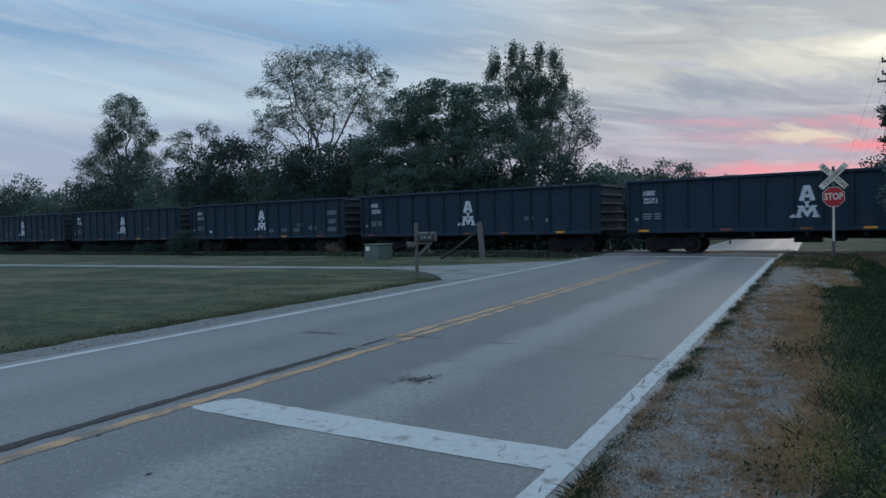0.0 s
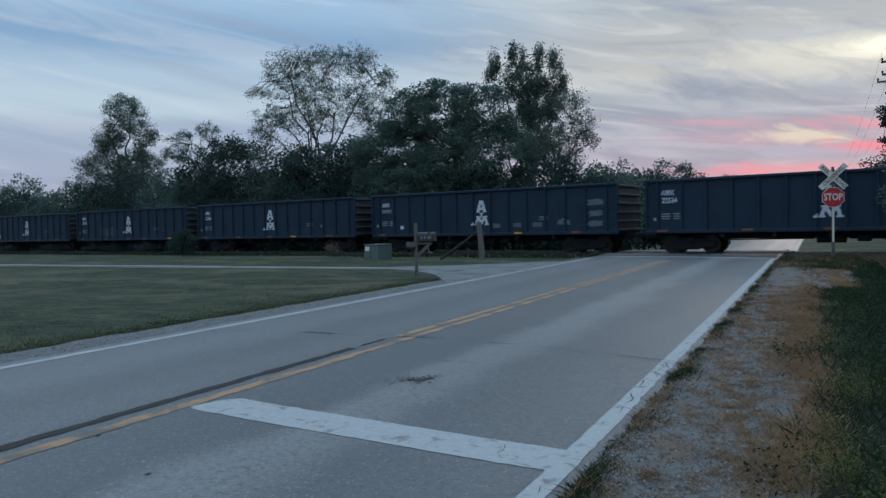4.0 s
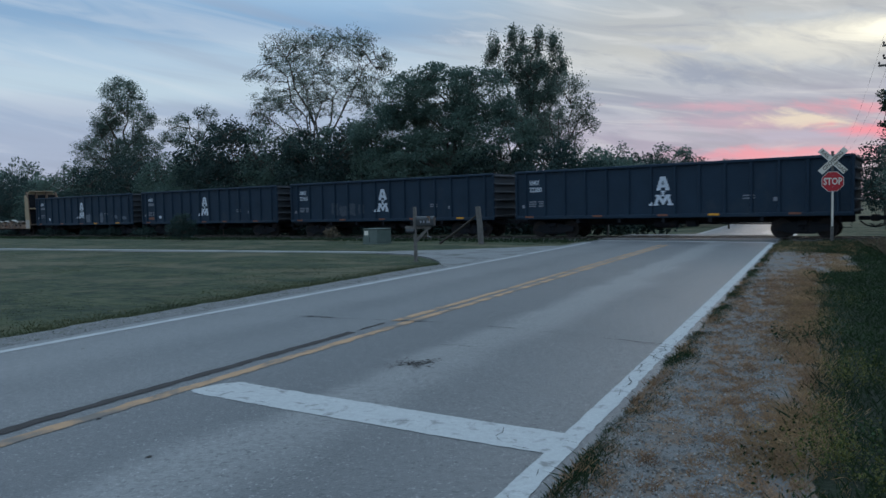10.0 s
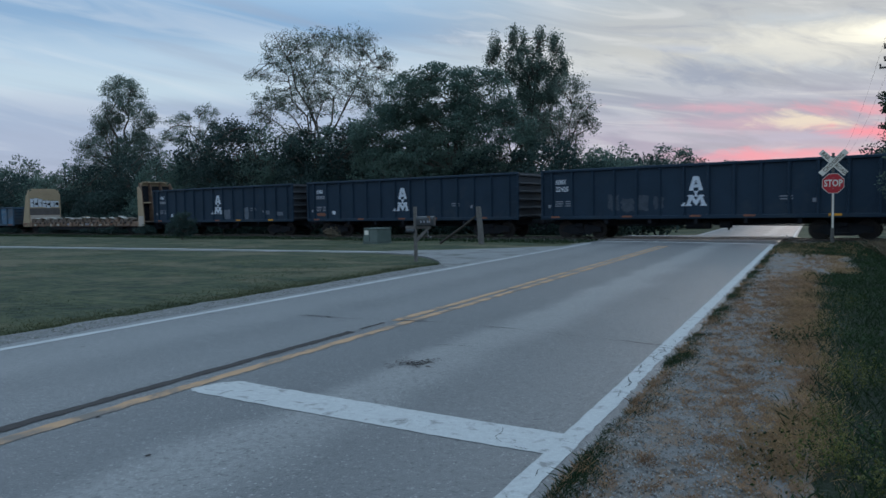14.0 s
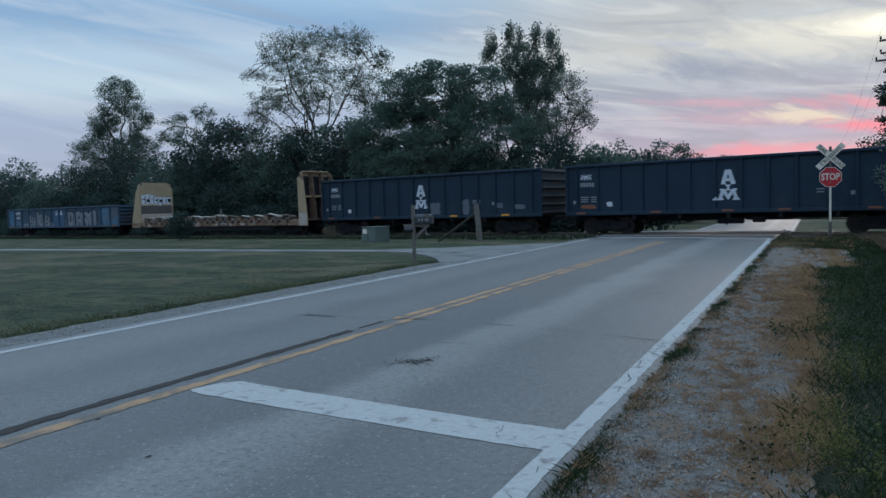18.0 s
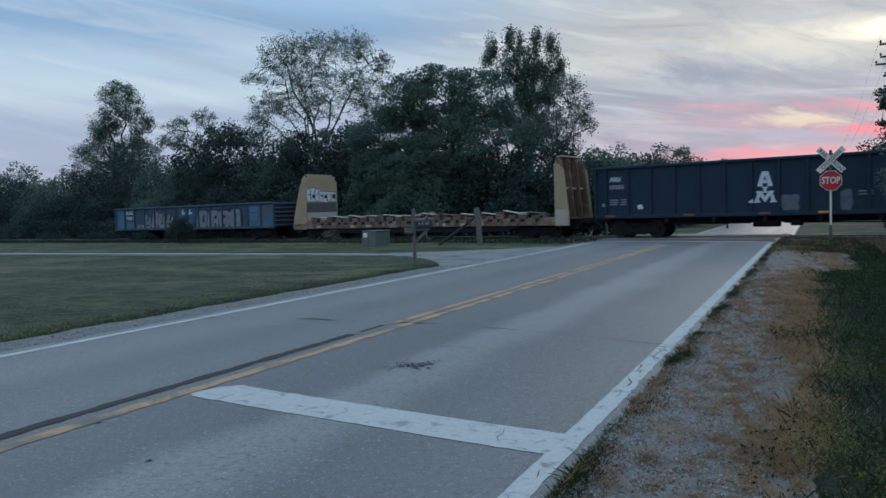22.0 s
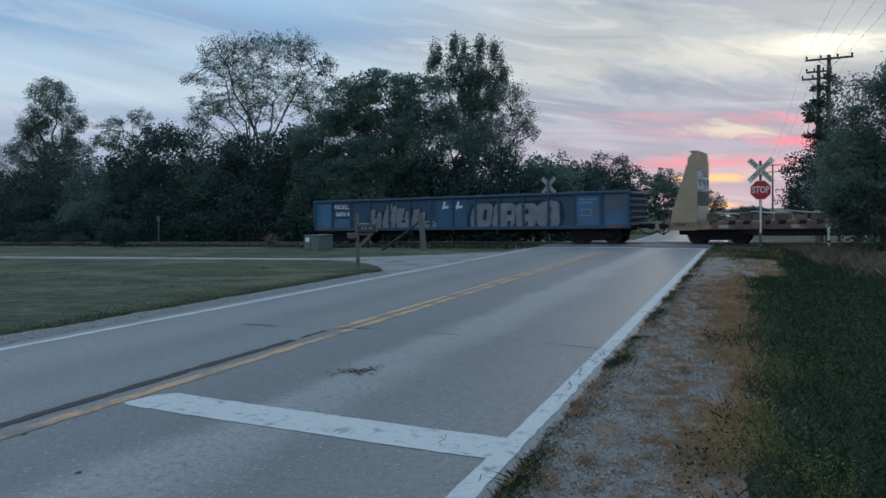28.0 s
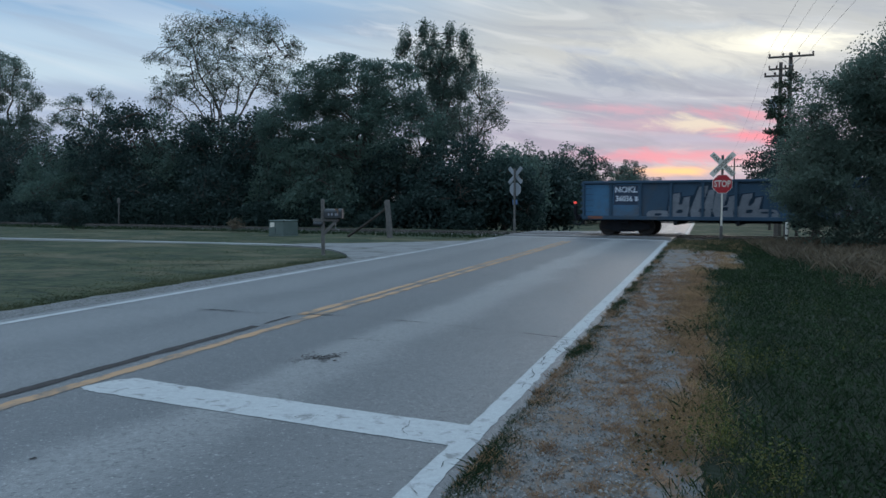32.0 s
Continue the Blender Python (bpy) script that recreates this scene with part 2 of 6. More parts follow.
def asphalt():
    """Old asphalt: aggregate speckle, blotches, and wheel paths worn paler along the lanes."""
    m = surface("asphalt", (0.090, 0.093, 0.096), (0.046, 0.048, 0.050), 0.50, scale=0.55, fine=75, vary=0.8, bump=0.7, stain=(0.078, 0.078, 0.079), stain_at=0.56, spec=0.75)
    tree = m.node_tree
    add, link = nodes_of(tree)
    bsdf = tree.nodes["Principled BSDF"]
    co = add("ShaderNodeTexCoord")
    sep = add("ShaderNodeSeparateXYZ")
    warp = add("ShaderNodeTexNoise", Scale=0.5, Detail=4.0)
    link(co.outputs["Object"], warp.inputs["Vector"])
    link(co.outputs["Object"], sep.inputs[0])
    w = tree.nodes.new("ShaderNodeMath")
    w.operation = "MULTIPLY_ADD"
    w.inputs[1].default_value = 0.9
    link(warp.outputs["Fac"], w.inputs[0])
    link(sep.outputs[0], w.inputs[2])
    r = tree.nodes.new("ShaderNodeMapRange")
    r.inputs[1].default_value, r.inputs[2].default_value = -9.0, 0.0
    link(w.outputs[0], r.inputs[0])
    paths = add("ShaderNodeValToRGB")
    paths.color_ramp.interpolation = "EASE"
    els = paths.color_ramp.elements
    stops = ((0.0, 0.2), (0.10, 0.3), (0.205, 0.5), (0.30, 0.1), (0.40, 0.35), (0.48, 0.1), (0.60, 0.05), (0.645, 1.0), (0.68, 0.9), (0.74, 0.2), (0.86, 0.45), (1.0, 0.1))
    while len(els) < len(stops):
        els.new(0.5)
    for e, (p, c) in zip(els, stops):
        e.position, e.color = p, (c, c, c, 1)
    link(r.outputs[0], paths.inputs[0])
    mott = add("ShaderNodeTexNoise", Scale=16.0, Detail=8.0, Roughness=0.72)
    link(co.outputs["Object"], mott.inputs["Vector"])
    mr = add("ShaderNodeValToRGB")
    mr.color_ramp.elements[0].position, mr.color_ramp.elements[1].position = 0.42, 0.66
    link(mott.outputs["Fac"], mr.inputs[0])
    speck = add("ShaderNodeTexVoronoi", Scale=80.0)
    link(co.outputs["Object"], speck.inputs["Vector"])
    sr = add("ShaderNodeValToRGB")
    sr.color_ramp.elements[0].position, sr.color_ramp.elements[1].position = 0.80, 0.95
    link(speck.outputs["Color"], sr.inputs[0])
    pit = add("ShaderNodeTexVoronoi", Scale=45.0)
    link(co.outputs["Object"], pit.inputs["Vector"])
    dk = add("ShaderNodeValToRGB")
    dk.color_ramp.elements[0].position, dk.color_ramp.elements[1].position = 0.78, 0.92
    link(pit.outputs["Color"], dk.inputs[0])
    old = bsdf.inputs["Base Color"].links[0].from_socket
    for fac, colour, amount in ((paths.outputs[0], (0.20, 0.196, 0.190), 0.85), (mr.outputs[0], (0.045, 0.045, 0.047), 0.55), (sr.outputs[0], (0.36, 0.35, 0.335), 0.7), (dk.outputs[0], (0.030, 0.030, 0.032), 0.8)):
        k = tree.nodes.new("ShaderNodeMath")
        k.operation = "MULTIPLY"
        k.inputs[1].default_value = amount
        link(fac, k.inputs[0])
        mx = tree.nodes.new("ShaderNodeMix")
        mx.data_type = "RGBA"
        link(k.outputs[0], mx.inputs[0])
        link(old, mx.inputs[6])
        mx.inputs[7].default_value = (*colour, 1)
        old = mx.outputs[2]
    link(old, bsdf.inputs["Base Color"])
    return m


ASPHALT = asphalt()
TAR = surface("tar", (0.062, 0.055, 0.052), (0.036, 0.032, 0.031), 0.9, scale=5, fine=40, vary=0.8, bump=0.4, spec=0.15)
CRACK = surface("crack_shadow", (0.022, 0.022, 0.022), rough=0.95, bump=0)
WHITE_LINE = surface("worn_white_paint", (0.45, 0.455, 0.45), (0.27, 0.275, 0.275), 0.8, scale=2.2, fine=60, vary=0.7, bump=0.3, stain=(0.21, 0.21, 0.205), stain_at=0.64)
WHITE_EDGE = surface("chipped_white_paint", (0.44, 0.445, 0.44), (0.30, 0.305, 0.30), 0.8, scale=20.0, fine=90, vary=0.9, bump=0.4, stain=(0.20, 0.197, 0.19), stain_at=0.62)
YELLOW_LINE = surface("worn_yellow_paint", (0.43, 0.25, 0.132), (0.29, 0.19, 0.118), 0.8, scale=5, fine=50, vary=0.7, bump=0.4, stain=(0.15, 0.125, 0.105), stain_at=0.53)
CONCRETE = surface("pale_concrete", (0.30, 0.30, 0.295), (0.21, 0.21, 0.205), 0.9, scale=0.8, fine=60, bump=0.3, stain=(0.18, 0.18, 0.175))
DRIVE = surface("driveway_gravelly_concrete", (0.215, 0.215, 0.213), (0.13, 0.13, 0.128), 0.9, scale=2.2, fine=50, vary=0.6, bump=0.5, stain=(0.085, 0.085, 0.075), stain_at=0.58)
GRAVEL = surface("gravel", (0.205, 0.20, 0.196), (0.070, 0.066, 0.062), 0.95, scale=11, fine=110, vary=0.8, bump=0.7, stain=(0.150, 0.106, 0.076), stain_at=0.52, relief=0.012)
GRAVEL_GREY = surface("grey_gravel", (0.19, 0.19, 0.188), (0.085, 0.086, 0.086), 0.95, scale=18, fine=90, vary=0.7, bump=0.8, stain=(0.075, 0.08, 0.06), stain_at=0.60)
STONE = foliage("stones", (0.055, 0.052, 0.049), (0.30, 0.29, 0.275), 0.0, 3.0, 0.8)
BALLAST = surface("ballast", (0.11, 0.105, 0.10), (0.05, 0.047, 0.045), 0.95, scale=8, fine=30, vary=0.9, bump=1.0)
LAWN = surface("lawn", (0.052, 0.062, 0.028), (0.009, 0.021, 0.009), 0.95, scale=1.1, fine=7, vary=0.22, bump=1.0, stain=(0.088, 0.078, 0.044), stain_at=0.55, relief=0.10, stretch=(0.55, 1.0, 1.0))
# Soil taken near black: the verge's shade is put into its colour.
VERGE = surface("shade_coloured_verge_soil", (0.018, 0.024, 0.012), (0.008, 0.013, 0.007), 0.95, scale=2.0, fine=20, vary=0.8, bump=1.0, relief=0.06)
STEEL_BLACK = surface("dark_car_paint", (0.015, 0.033, 0.056), (0.010, 0.023, 0.040), 0.62, scale=1.2, fine=25, bump=0.08, stain=(0.022, 0.036, 0.052), stain_at=0.62, spec=0.22)
STEEL_END = surface("grimy_end_steel", (0.046, 0.050, 0.058), (0.028, 0.030, 0.035), 0.7, scale=2, fine=30, bump=0.2, stain=(0.065, 0.052, 0.046), stain_at=0.6)
UNDER = surface("grimy_steel", (0.021, 0.023, 0.028), (0.012, 0.013, 0.016), 0.8, scale=4, fine=40, bump=0.3, stain=(0.032, 0.026, 0.023), spec=0.15)
WHEEL = surface("worn_wheel_steel", (0.042, 0.037, 0.036), (0.022, 0.020, 0.019), 0.6, metal=0.4, scale=8, bump=0.2)
RAIL = surface("rail_steel", (0.16, 0.15, 0.14), (0.08, 0.07, 0.062), 0.45, metal=0.7, scale=5, bump=0.2)
BLUE = surface("faded_blue_paint", (0.060, 0.165, 0.27), (0.042, 0.115, 0.20), 0.6, scale=1.0, fine=22, bump=0.15, stain=(0.08, 0.10, 0.125), stain_at=0.58)
BLUE_WORN = surface("worn_blue_paint", (0.045, 0.105, 0.175), (0.032, 0.072, 0.12), 0.62, scale=1.0, fine=22, bump=0.15, stain=(0.062, 0.078, 0.095), stain_at=0.56)
BLUE_DARK = surface("dull_blue_paint", (0.038, 0.078, 0.122), (0.026, 0.053, 0.084), 0.65, scale=1.0, fine=22, bump=0.15, stain=(0.060, 0.066, 0.075), stain_at=0.6)
SILVER = surface("silver_spray_paint", (0.215, 0.225, 0.245), (0.12, 0.13, 0.148), 0.55, scale=2.2, fine=20, bump=0.1)
SPRAY_DIM = surface("faded_bluish_overspray", (0.13, 0.155, 0.19), (0.07, 0.085, 0.105), 0.6, scale=4, fine=20, bump=0.1)
SPRAY_FAINT = surface("nearly_worn_spray_paint", (0.060, 0.075, 0.095), (0.024, 0.036, 0.052), 0.6, scale=5, fine=20, vary=0.4, bump=0.1)
LETTER = surface("white_stencil_paint", (0.62, 0.65, 0.70), (0.42, 0.44, 0.48), 0.7, scale=3, fine=30, bump=0.05)
LETTER_DIM = surface("faded_stencil_paint", (0.27, 0.28, 0.31), (0.16, 0.17, 0.19), 0.7, scale=5, fine=30, bump=0.05)
ORANGE = surface("orange_reflector", (0.75, 0.34, 0.03), (0.6, 0.26, 0.03), 0.3, scale=20, bump=0)
DUSTY_ORANGE = surface("dusty_orange_reflector", (0.24, 0.09, 0.05), (0.15, 0.06, 0.04), 0.6, scale=20, bump=0)
BULK = surface("ochre_paint", (0.385, 0.285, 0.18), (0.30, 0.225, 0.145), 0.65, scale=1.4, fine=24, bump=0.15, stain=(0.25, 0.175, 0.115), stain_at=0.57)
BULK_PALE = surface("primer_patch", (0.44, 0.38, 0.33), (0.34, 0.29, 0.25), 0.75, scale=2, bump=0.1)
BULK_DARK = surface("rusty_patch", (0.20, 0.15, 0.13), (0.13, 0.10, 0.09), 0.8, scale=2, bump=0.1)
GRIMY_PATCH = surface("grimy_grey_patch", (0.115, 0.10, 0.095), (0.075, 0.066, 0.062), 0.8, scale=2.5, bump=0.1)
RUST = surface("rusty_brown_steel", (0.20, 0.125, 0.085), (0.11, 0.07, 0.052), 0.8, scale=3, fine=26, bump=0.3, stain=(0.28, 0.19, 0.135), stain_at=0.58)
TIMBER = surface("old_timber", (0.165, 0.125, 0.098), (0.070, 0.053, 0.044), 0.85, scale=6, fine=40, bump=0.3)
TIMBER_PALE = surface("pale_timber", (0.42, 0.39, 0.35), (0.28, 0.26, 0.23), 0.85, scale=6, fine=40, bump=0.2)
WOOD_GREY = surface("weathered_wood", (0.16, 0.15, 0.14), (0.08, 0.075, 0.07), 0.9, scale=6, fine=50, bump=0.4)
TIE = surface("creosoted_tie", (0.06, 0.05, 0.042), (0.03, 0.026, 0.022), 0.9, scale=6, fine=40, bump=0.5)
BARK = surface("bark", (0.10, 0.085, 0.07), (0.045, 0.038, 0.032), 0.95, scale=5, fine=40, bump=0.6)
POLE_WOOD = surface("pole_wood", (0.13, 0.11, 0.095), (0.075, 0.063, 0.055), 0.9, scale=4, fine=50, bump=0.3)
GALV = surface("galvanised_steel", (0.40, 0.41, 0.42), (0.30, 0.31, 0.32), 0.45, metal=0.6, scale=8, bump=0.05)
SIGN_BACK = surface("bare_aluminium", (0.30, 0.32, 0.34), (0.24, 0.26, 0.28), 0.55, metal=0.4, scale=4, bump=0.03)
SIGN_RED = surface("red_sheeting", (0.52, 0.035, 0.045), (0.42, 0.03, 0.04), 0.45, scale=4, bump=0.02)
SIGN_WHITE = surface("white_sheeting", (0.76, 0.71, 0.62), (0.64, 0.59, 0.51), 0.45, scale=4, bump=0.02)
SIGN_BLACK = surface("black_lettering", (0.20, 0.165, 0.125), rough=0.5, bump=0)
PED_GREEN = surface("faded_green_enamel", (0.095, 0.125, 0.112), (0.072, 0.095, 0.085), 0.55, scale=3, bump=0.05)
MAIL_DARK = surface("dark_mailbox_enamel", (0.045, 0.05, 0.055), (0.03, 0.033, 0.036), 0.45, scale=4, bump=0.05)
INSULATOR = surface("brown_porcelain", (0.06, 0.04, 0.035), rough=0.25, bump=0)
TANK = surface("grey_transformer_enamel", (0.28, 0.30, 0.32), (0.22, 0.24, 0.26), 0.5, scale=3, bump=0.03)
WIRE = surface("wire", (0.05, 0.05, 0.05), rough=0.6, bump=0)
# LEAF_DENSE and LEAF_TALL are lifted and blued to carry haze in their colour.
LEAF_AIRY = foliage("pale_willow_leaves", (0.070, 0.105, 0.092), (0.155, 0.20, 0.165), 0.6, 0.7, 0.25)
LEAF_DENSE = foliage("dense_maple_leaves", (0.052, 0.094, 0.080), (0.125, 0.185, 0.148), 0.55, 0.45, 0.25)
# The glare over the verge tree is put into its paler leaf colour.
LEAF_VERGE = foliage("glare_paled_verge_leaves", (0.070, 0.110, 0.090), (0.155, 0.205, 0.16), 0.58, 0.6, 0.2)
LEAF_TALL = foliage("cottonwood_leaves", (0.058, 0.098, 0.085), (0.14, 0.195, 0.160), 0.58, 0.5, 0.25)
LEAF_TAN = foliage("dead_weed_leaves", (0.06, 0.048, 0.032), (0.17, 0.13, 0.085), 0.3, 2.0, 0.5)
# Brush leaves darkened: the shade low in the wood is in their colour.
LEAF_BRUSH = foliage("shade_dark_brush_leaves", (0.013, 0.028, 0.027), (0.045, 0.077, 0.066), 0.4, 0.35, 0.25)
LEAF_PINE = foliage("pine_needles", (0.02, 0.035, 0.022), (0.045, 0.065, 0.04), 0.15)
LITTER = foliage("leaf_litter", (0.030, 0.018, 0.012), (0.30, 0.15, 0.075), 0.1, 4.0, 0.8)
# Weed greens taken down so that the colour holds the verge's shade.
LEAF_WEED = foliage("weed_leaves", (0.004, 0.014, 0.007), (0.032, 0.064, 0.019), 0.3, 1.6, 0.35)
LEAF_YELLOW = foliage("yellowing_weed_leaves", (0.018, 0.030, 0.008), (0.17, 0.165, 0.045), 0.3, 2.5, 0.5)
BRUSH_DEAD = foliage("dead_brush", (0.060, 0.050, 0.036), (0.21, 0.155, 0.10), 0.2, 0.7, 0.4)
# Grass green with the verge's shade in it, far darker than the lawn's.
GRASS_GREEN = foliage("shade_dark_grass", (0.006, 0.017, 0.008), (0.032, 0.057, 0.019), 0.3, 0.8, 0.35)
GRASS_LAWN = foliage("mown_grass", (0.026, 0.042, 0.018), (0.088, 0.090, 0.044), 0.3, 0.6, 0.3)
GRASS_DRY = foliage("dry_grass", (0.085, 0.048, 0.030), (0.46, 0.28, 0.16), 0.3, 1.6, 0.5)
GRASS_TAN = foliage("tan_grass", (0.13, 0.085, 0.048), (0.48, 0.31, 0.165), 0.3, 1.2, 0.4)
EOT_RED = glowing("red_marker_light", (0.9, 0.10, 0.08), 0.45)

# ---- shaping helpers ----


def solid(name, pieces, material, parent=None, label="", smooth=False):
    """One mesh object out of pieces, each (vertices, faces)."""
    vs, fs, n = [], [], 0
    for v, f in pieces:
        vs.extend(v)
        fs.extend([tuple(i + n for i in q) for q in f])
        n += len(v)
    me = bpy.data.meshes.new(name)
    me.from_pydata([tuple(v) for v in vs], [], fs)
    if smooth:
        me.shade_smooth()
    me.materials.append(material)
    ob = new(name, me)
    if parent:
        ob.parent = parent
    if label:
        ob["label"] = label
    return ob


def again(ob, m, parent=None, name=None):
    """Another object on the mesh of ob, at the pose m."""
    o = new(name or ob.name.split(".")[0], ob.data)
    o.parent = parent or ob.parent
    o.matrix_basis = m
    if ob.get("label"):
        o["label"] = ob["label"]
    return o


def box(x0, x1, y0, y1, z0, z1, c=0.0):
    """A box, its edges chamfered by c."""
    if c <= 0:
        v = [(x, y, z) for x in (x0, x1) for y in (y0, y1) for z in (z0, z1)]
        return v, [(0, 1, 3, 2), (4, 6, 7, 5), (0, 4, 5, 1), (2, 3, 7, 6), (0, 2, 6, 4), (1, 5, 7, 3)]
    v, ids = [], {}
    for i, x in enumerate((x0, x1)):
        for j, y in enumerate((y0, y1)):
            for k, z in enumerate((z0, z1)):
                dx, dy, dz = (c if i == 0 else -c), (c if j == 0 else -c), (c if k == 0 else -c)
                for a, p in enumerate(((x, y + dy, z + dz), (x + dx, y, z + dz), (x + dx, y + dy, z))):
                    ids[i, j, k, a] = len(v)
                    v.append(p)
    f = []
    for s in (0, 1):
        o = [(0, 0), (0, 1), (1, 1), (1, 0)]
        f.append([ids[s, a, b, 0] for a, b in (o if s else o[::-1])][::-1])
        f.append([ids[a, s, b, 1] for a, b in (o if s else o[::-1])])
        f.append([ids[a, b, s, 2] for a, b in (o if s else o[::-1])][::-1])
    for a in (0, 1):
        for b in (0, 1):
            f.append([ids[0, a, b, 1], ids[1, a, b, 1], ids[1, a, b, 2], ids[0, a, b, 2]])
            f.append([ids[a, 0, b, 0], ids[a, 1, b, 0], ids[a, 1, b, 2], ids[a, 0, b, 2]])
            f.append([ids[a, b, 0, 0], ids[a, b, 1, 0], ids[a, b, 1, 1], ids[a, b, 0, 1]])
    for i in (0, 1):
        for j in (0, 1):
            for k in (0, 1):
                f.append([ids[i, j, k, a] for a in range(3)])
    return v, f


def moved(piece, m):
    return [m @ Vector(p) for p in piece[0]], piece[1]


def tube(points, radii, n=8, caps=True):
    """A tube through points with a radius at each."""
    pts = [Vector(p) for p in points]
    v, f = [], []
    for i, p in enumerate(pts):
        d = (pts[min(i + 1, len(pts) - 1)] - pts[max(i - 1, 0)]).normalized()
        a = d.cross(Vector((0, 0, 1)) if abs(d.z) < 0.9 else Vector((1, 0, 0))).normalized()
        b = d.cross(a)
        r = radii[i] if hasattr(radii, "__len__") else radii
        for k in range(n):
            t = 2 * math.pi * k / n
            v.append(p + (a * math.cos(t) + b * math.sin(t)) * r)
    for i in range(len(pts) - 1):
        for k in range(n):
            q = (k + 1) % n
            f.append((i * n + k, i * n + q, (i + 1) * n + q, (i + 1) * n + k))
    if caps:
        f.append(tuple(range(n))[::-1])
        f.append(tuple((len(pts) - 1) * n + k for k in range(n)))
    return v, f


def plate(outline, y0, y1):
    """A plate with its outline in x and z, between y0 and y1."""
    n = len(outline)
    v = [(x, y0, z) for x, z in outline] + [(x, y1, z) for x, z in outline]
    f = [tuple(range(n)), tuple(range(2 * n - 1, n - 1, -1))]
    f += [(k, n + k, n + (k + 1) % n, (k + 1) % n) for k in range(n)]
    return v, f


def ribbon(rows, z=0.0, fall=None):
    """A flat strip: rows of (y, x0, x1)."""
    v = []
    for y, x0, x1 in rows:
        h = z + (fall(y) if fall else 0)
        v += [(x0, y, h), (x1, y, h)]
    return v, [(2 * i, 2 * i + 1, 2 * i + 3, 2 * i + 2) for i in range(len(rows) - 1)]


def writing(text, height, material, parent, m, name="lettering", depth=0.004, bold=0.04):
    """Letters as a mesh, standing upright in x and z, facing -y, centred at m."""
    cu = bpy.data.curves.new(name, "FONT")
    cu.body, cu.size, cu.extrude, cu.align_x, cu.align_y = text, height / 0.69, depth / 2, "CENTER", "CENTER"
    cu.resolution_u, cu.offset = 2, bold * height
    tmp = bpy.data.objects.new(name, cu)
    me = bpy.data.meshes.new_from_object(tmp)
    bpy.data.objects.remove(tmp)
    bpy.data.curves.remove(cu)
    me.materials.clear()
    me.materials.append(material)
    ob = new(name, me)
    ob.parent = parent
    ob.matrix_basis = m @ pose(0, 0, 0, 90)
    return ob


def empty(name, m, label, category, group="", kind=""):
    ob = new(name)
    ob.empty_display_size = 0.3
    ob.matrix_basis = m
    return tagged(ob, label, category, group, kind)

# ---- plan ----
FW = Vector((0.99231, -0.12379, 0.0))       # the way the train runs
ACROSS = Vector((0.12379, 0.99231, 0.0))    # away from the camera
TRACK = Vector((-4.31, 35.58, 0.0))         # the track's middle at the crossing
TRACK_TURN = math.degrees(math.atan2(FW.y, FW.x))


def on_track(s, off=0.0, z=0.0):
    p = TRACK + FW * s + ACROSS * off
    return pose(p.x, p.y, z, 0, 0, TRACK_TURN)


def ease(u):
    u = min(max(u, 0.0), 1.0)
    return u * u * (3 - 2 * u)


def gentle(y):
    return -ease((y - 37.5) / 36.0)


def fall(y, x=-5.0):
    """The land falls gently beyond the railway, and faster along the road."""
    d = ACROSS.x * (x - TRACK.x) + ACROSS.y * (y - TRACK.y)
    near = ease((x + 24.0) / 9.0)
    return gentle(y) * (1 - near) - ease((d - 2.4) / 16.0) * near


def lin(a, b, n):
    return [a + (b - a) * i / (n - 1) for i in range(n)]


def crown(x):
    """The road's camber."""
    pts = ((-9.02, 0.0), (-7.0, 0.008), (-5.1, 0.012), (-3.2, 0.008), (-1.34, 0.0))
    for (a, p), (c, q) in zip(pts, pts[1:]):
        if a <= x <= c:
            return p + (q - p) * (x - a) / (c - a)
    return 0.0


# ---- ground, road, paths ----


def build_ground():
    xs = np.unique(np.concatenate([np.linspace(-2500, -160, 14), np.linspace(-160, -30, 40), np.linspace(-30, 14, 74), np.linspace(14, 120, 24), np.linspace(120, 2500, 14)]))
    ys = np.unique(np.concatenate([np.linspace(-1500, -30, 10), np.linspace(-30, 60, 150), np.linspace(60, 160, 36), np.linspace(160, 3000, 16)]))
    v, f = [], []
    for y in ys:
        for x in xs:
            near = -9.4 < x < -0.9
            wob = 0.0 if near else 0.035 * noise.noise((x * 0.21, y * 0.21, 0.3)) + 0.012 * noise.noise((x * 1.3, y * 1.3, 4.0))
            edge = min(abs(x + 9.4), abs(x + 0.9)) if not near else 0.0
            v.append((x, y, -0.075 + wob * min(1.0, edge) + fall(y, x)))
    w = len(xs)
    for j in range(len(ys) - 1):
        for i in range(w - 1):
            a = j * w + i
            f.append((a, a + 1, a + w + 1, a + w))
    g = solid("ground", [(v, f)], LAWN, smooth=True)
    tagged(g, "mown lawn and rough grass, green with dry patches", "ground", kind="structure")


build_ground()


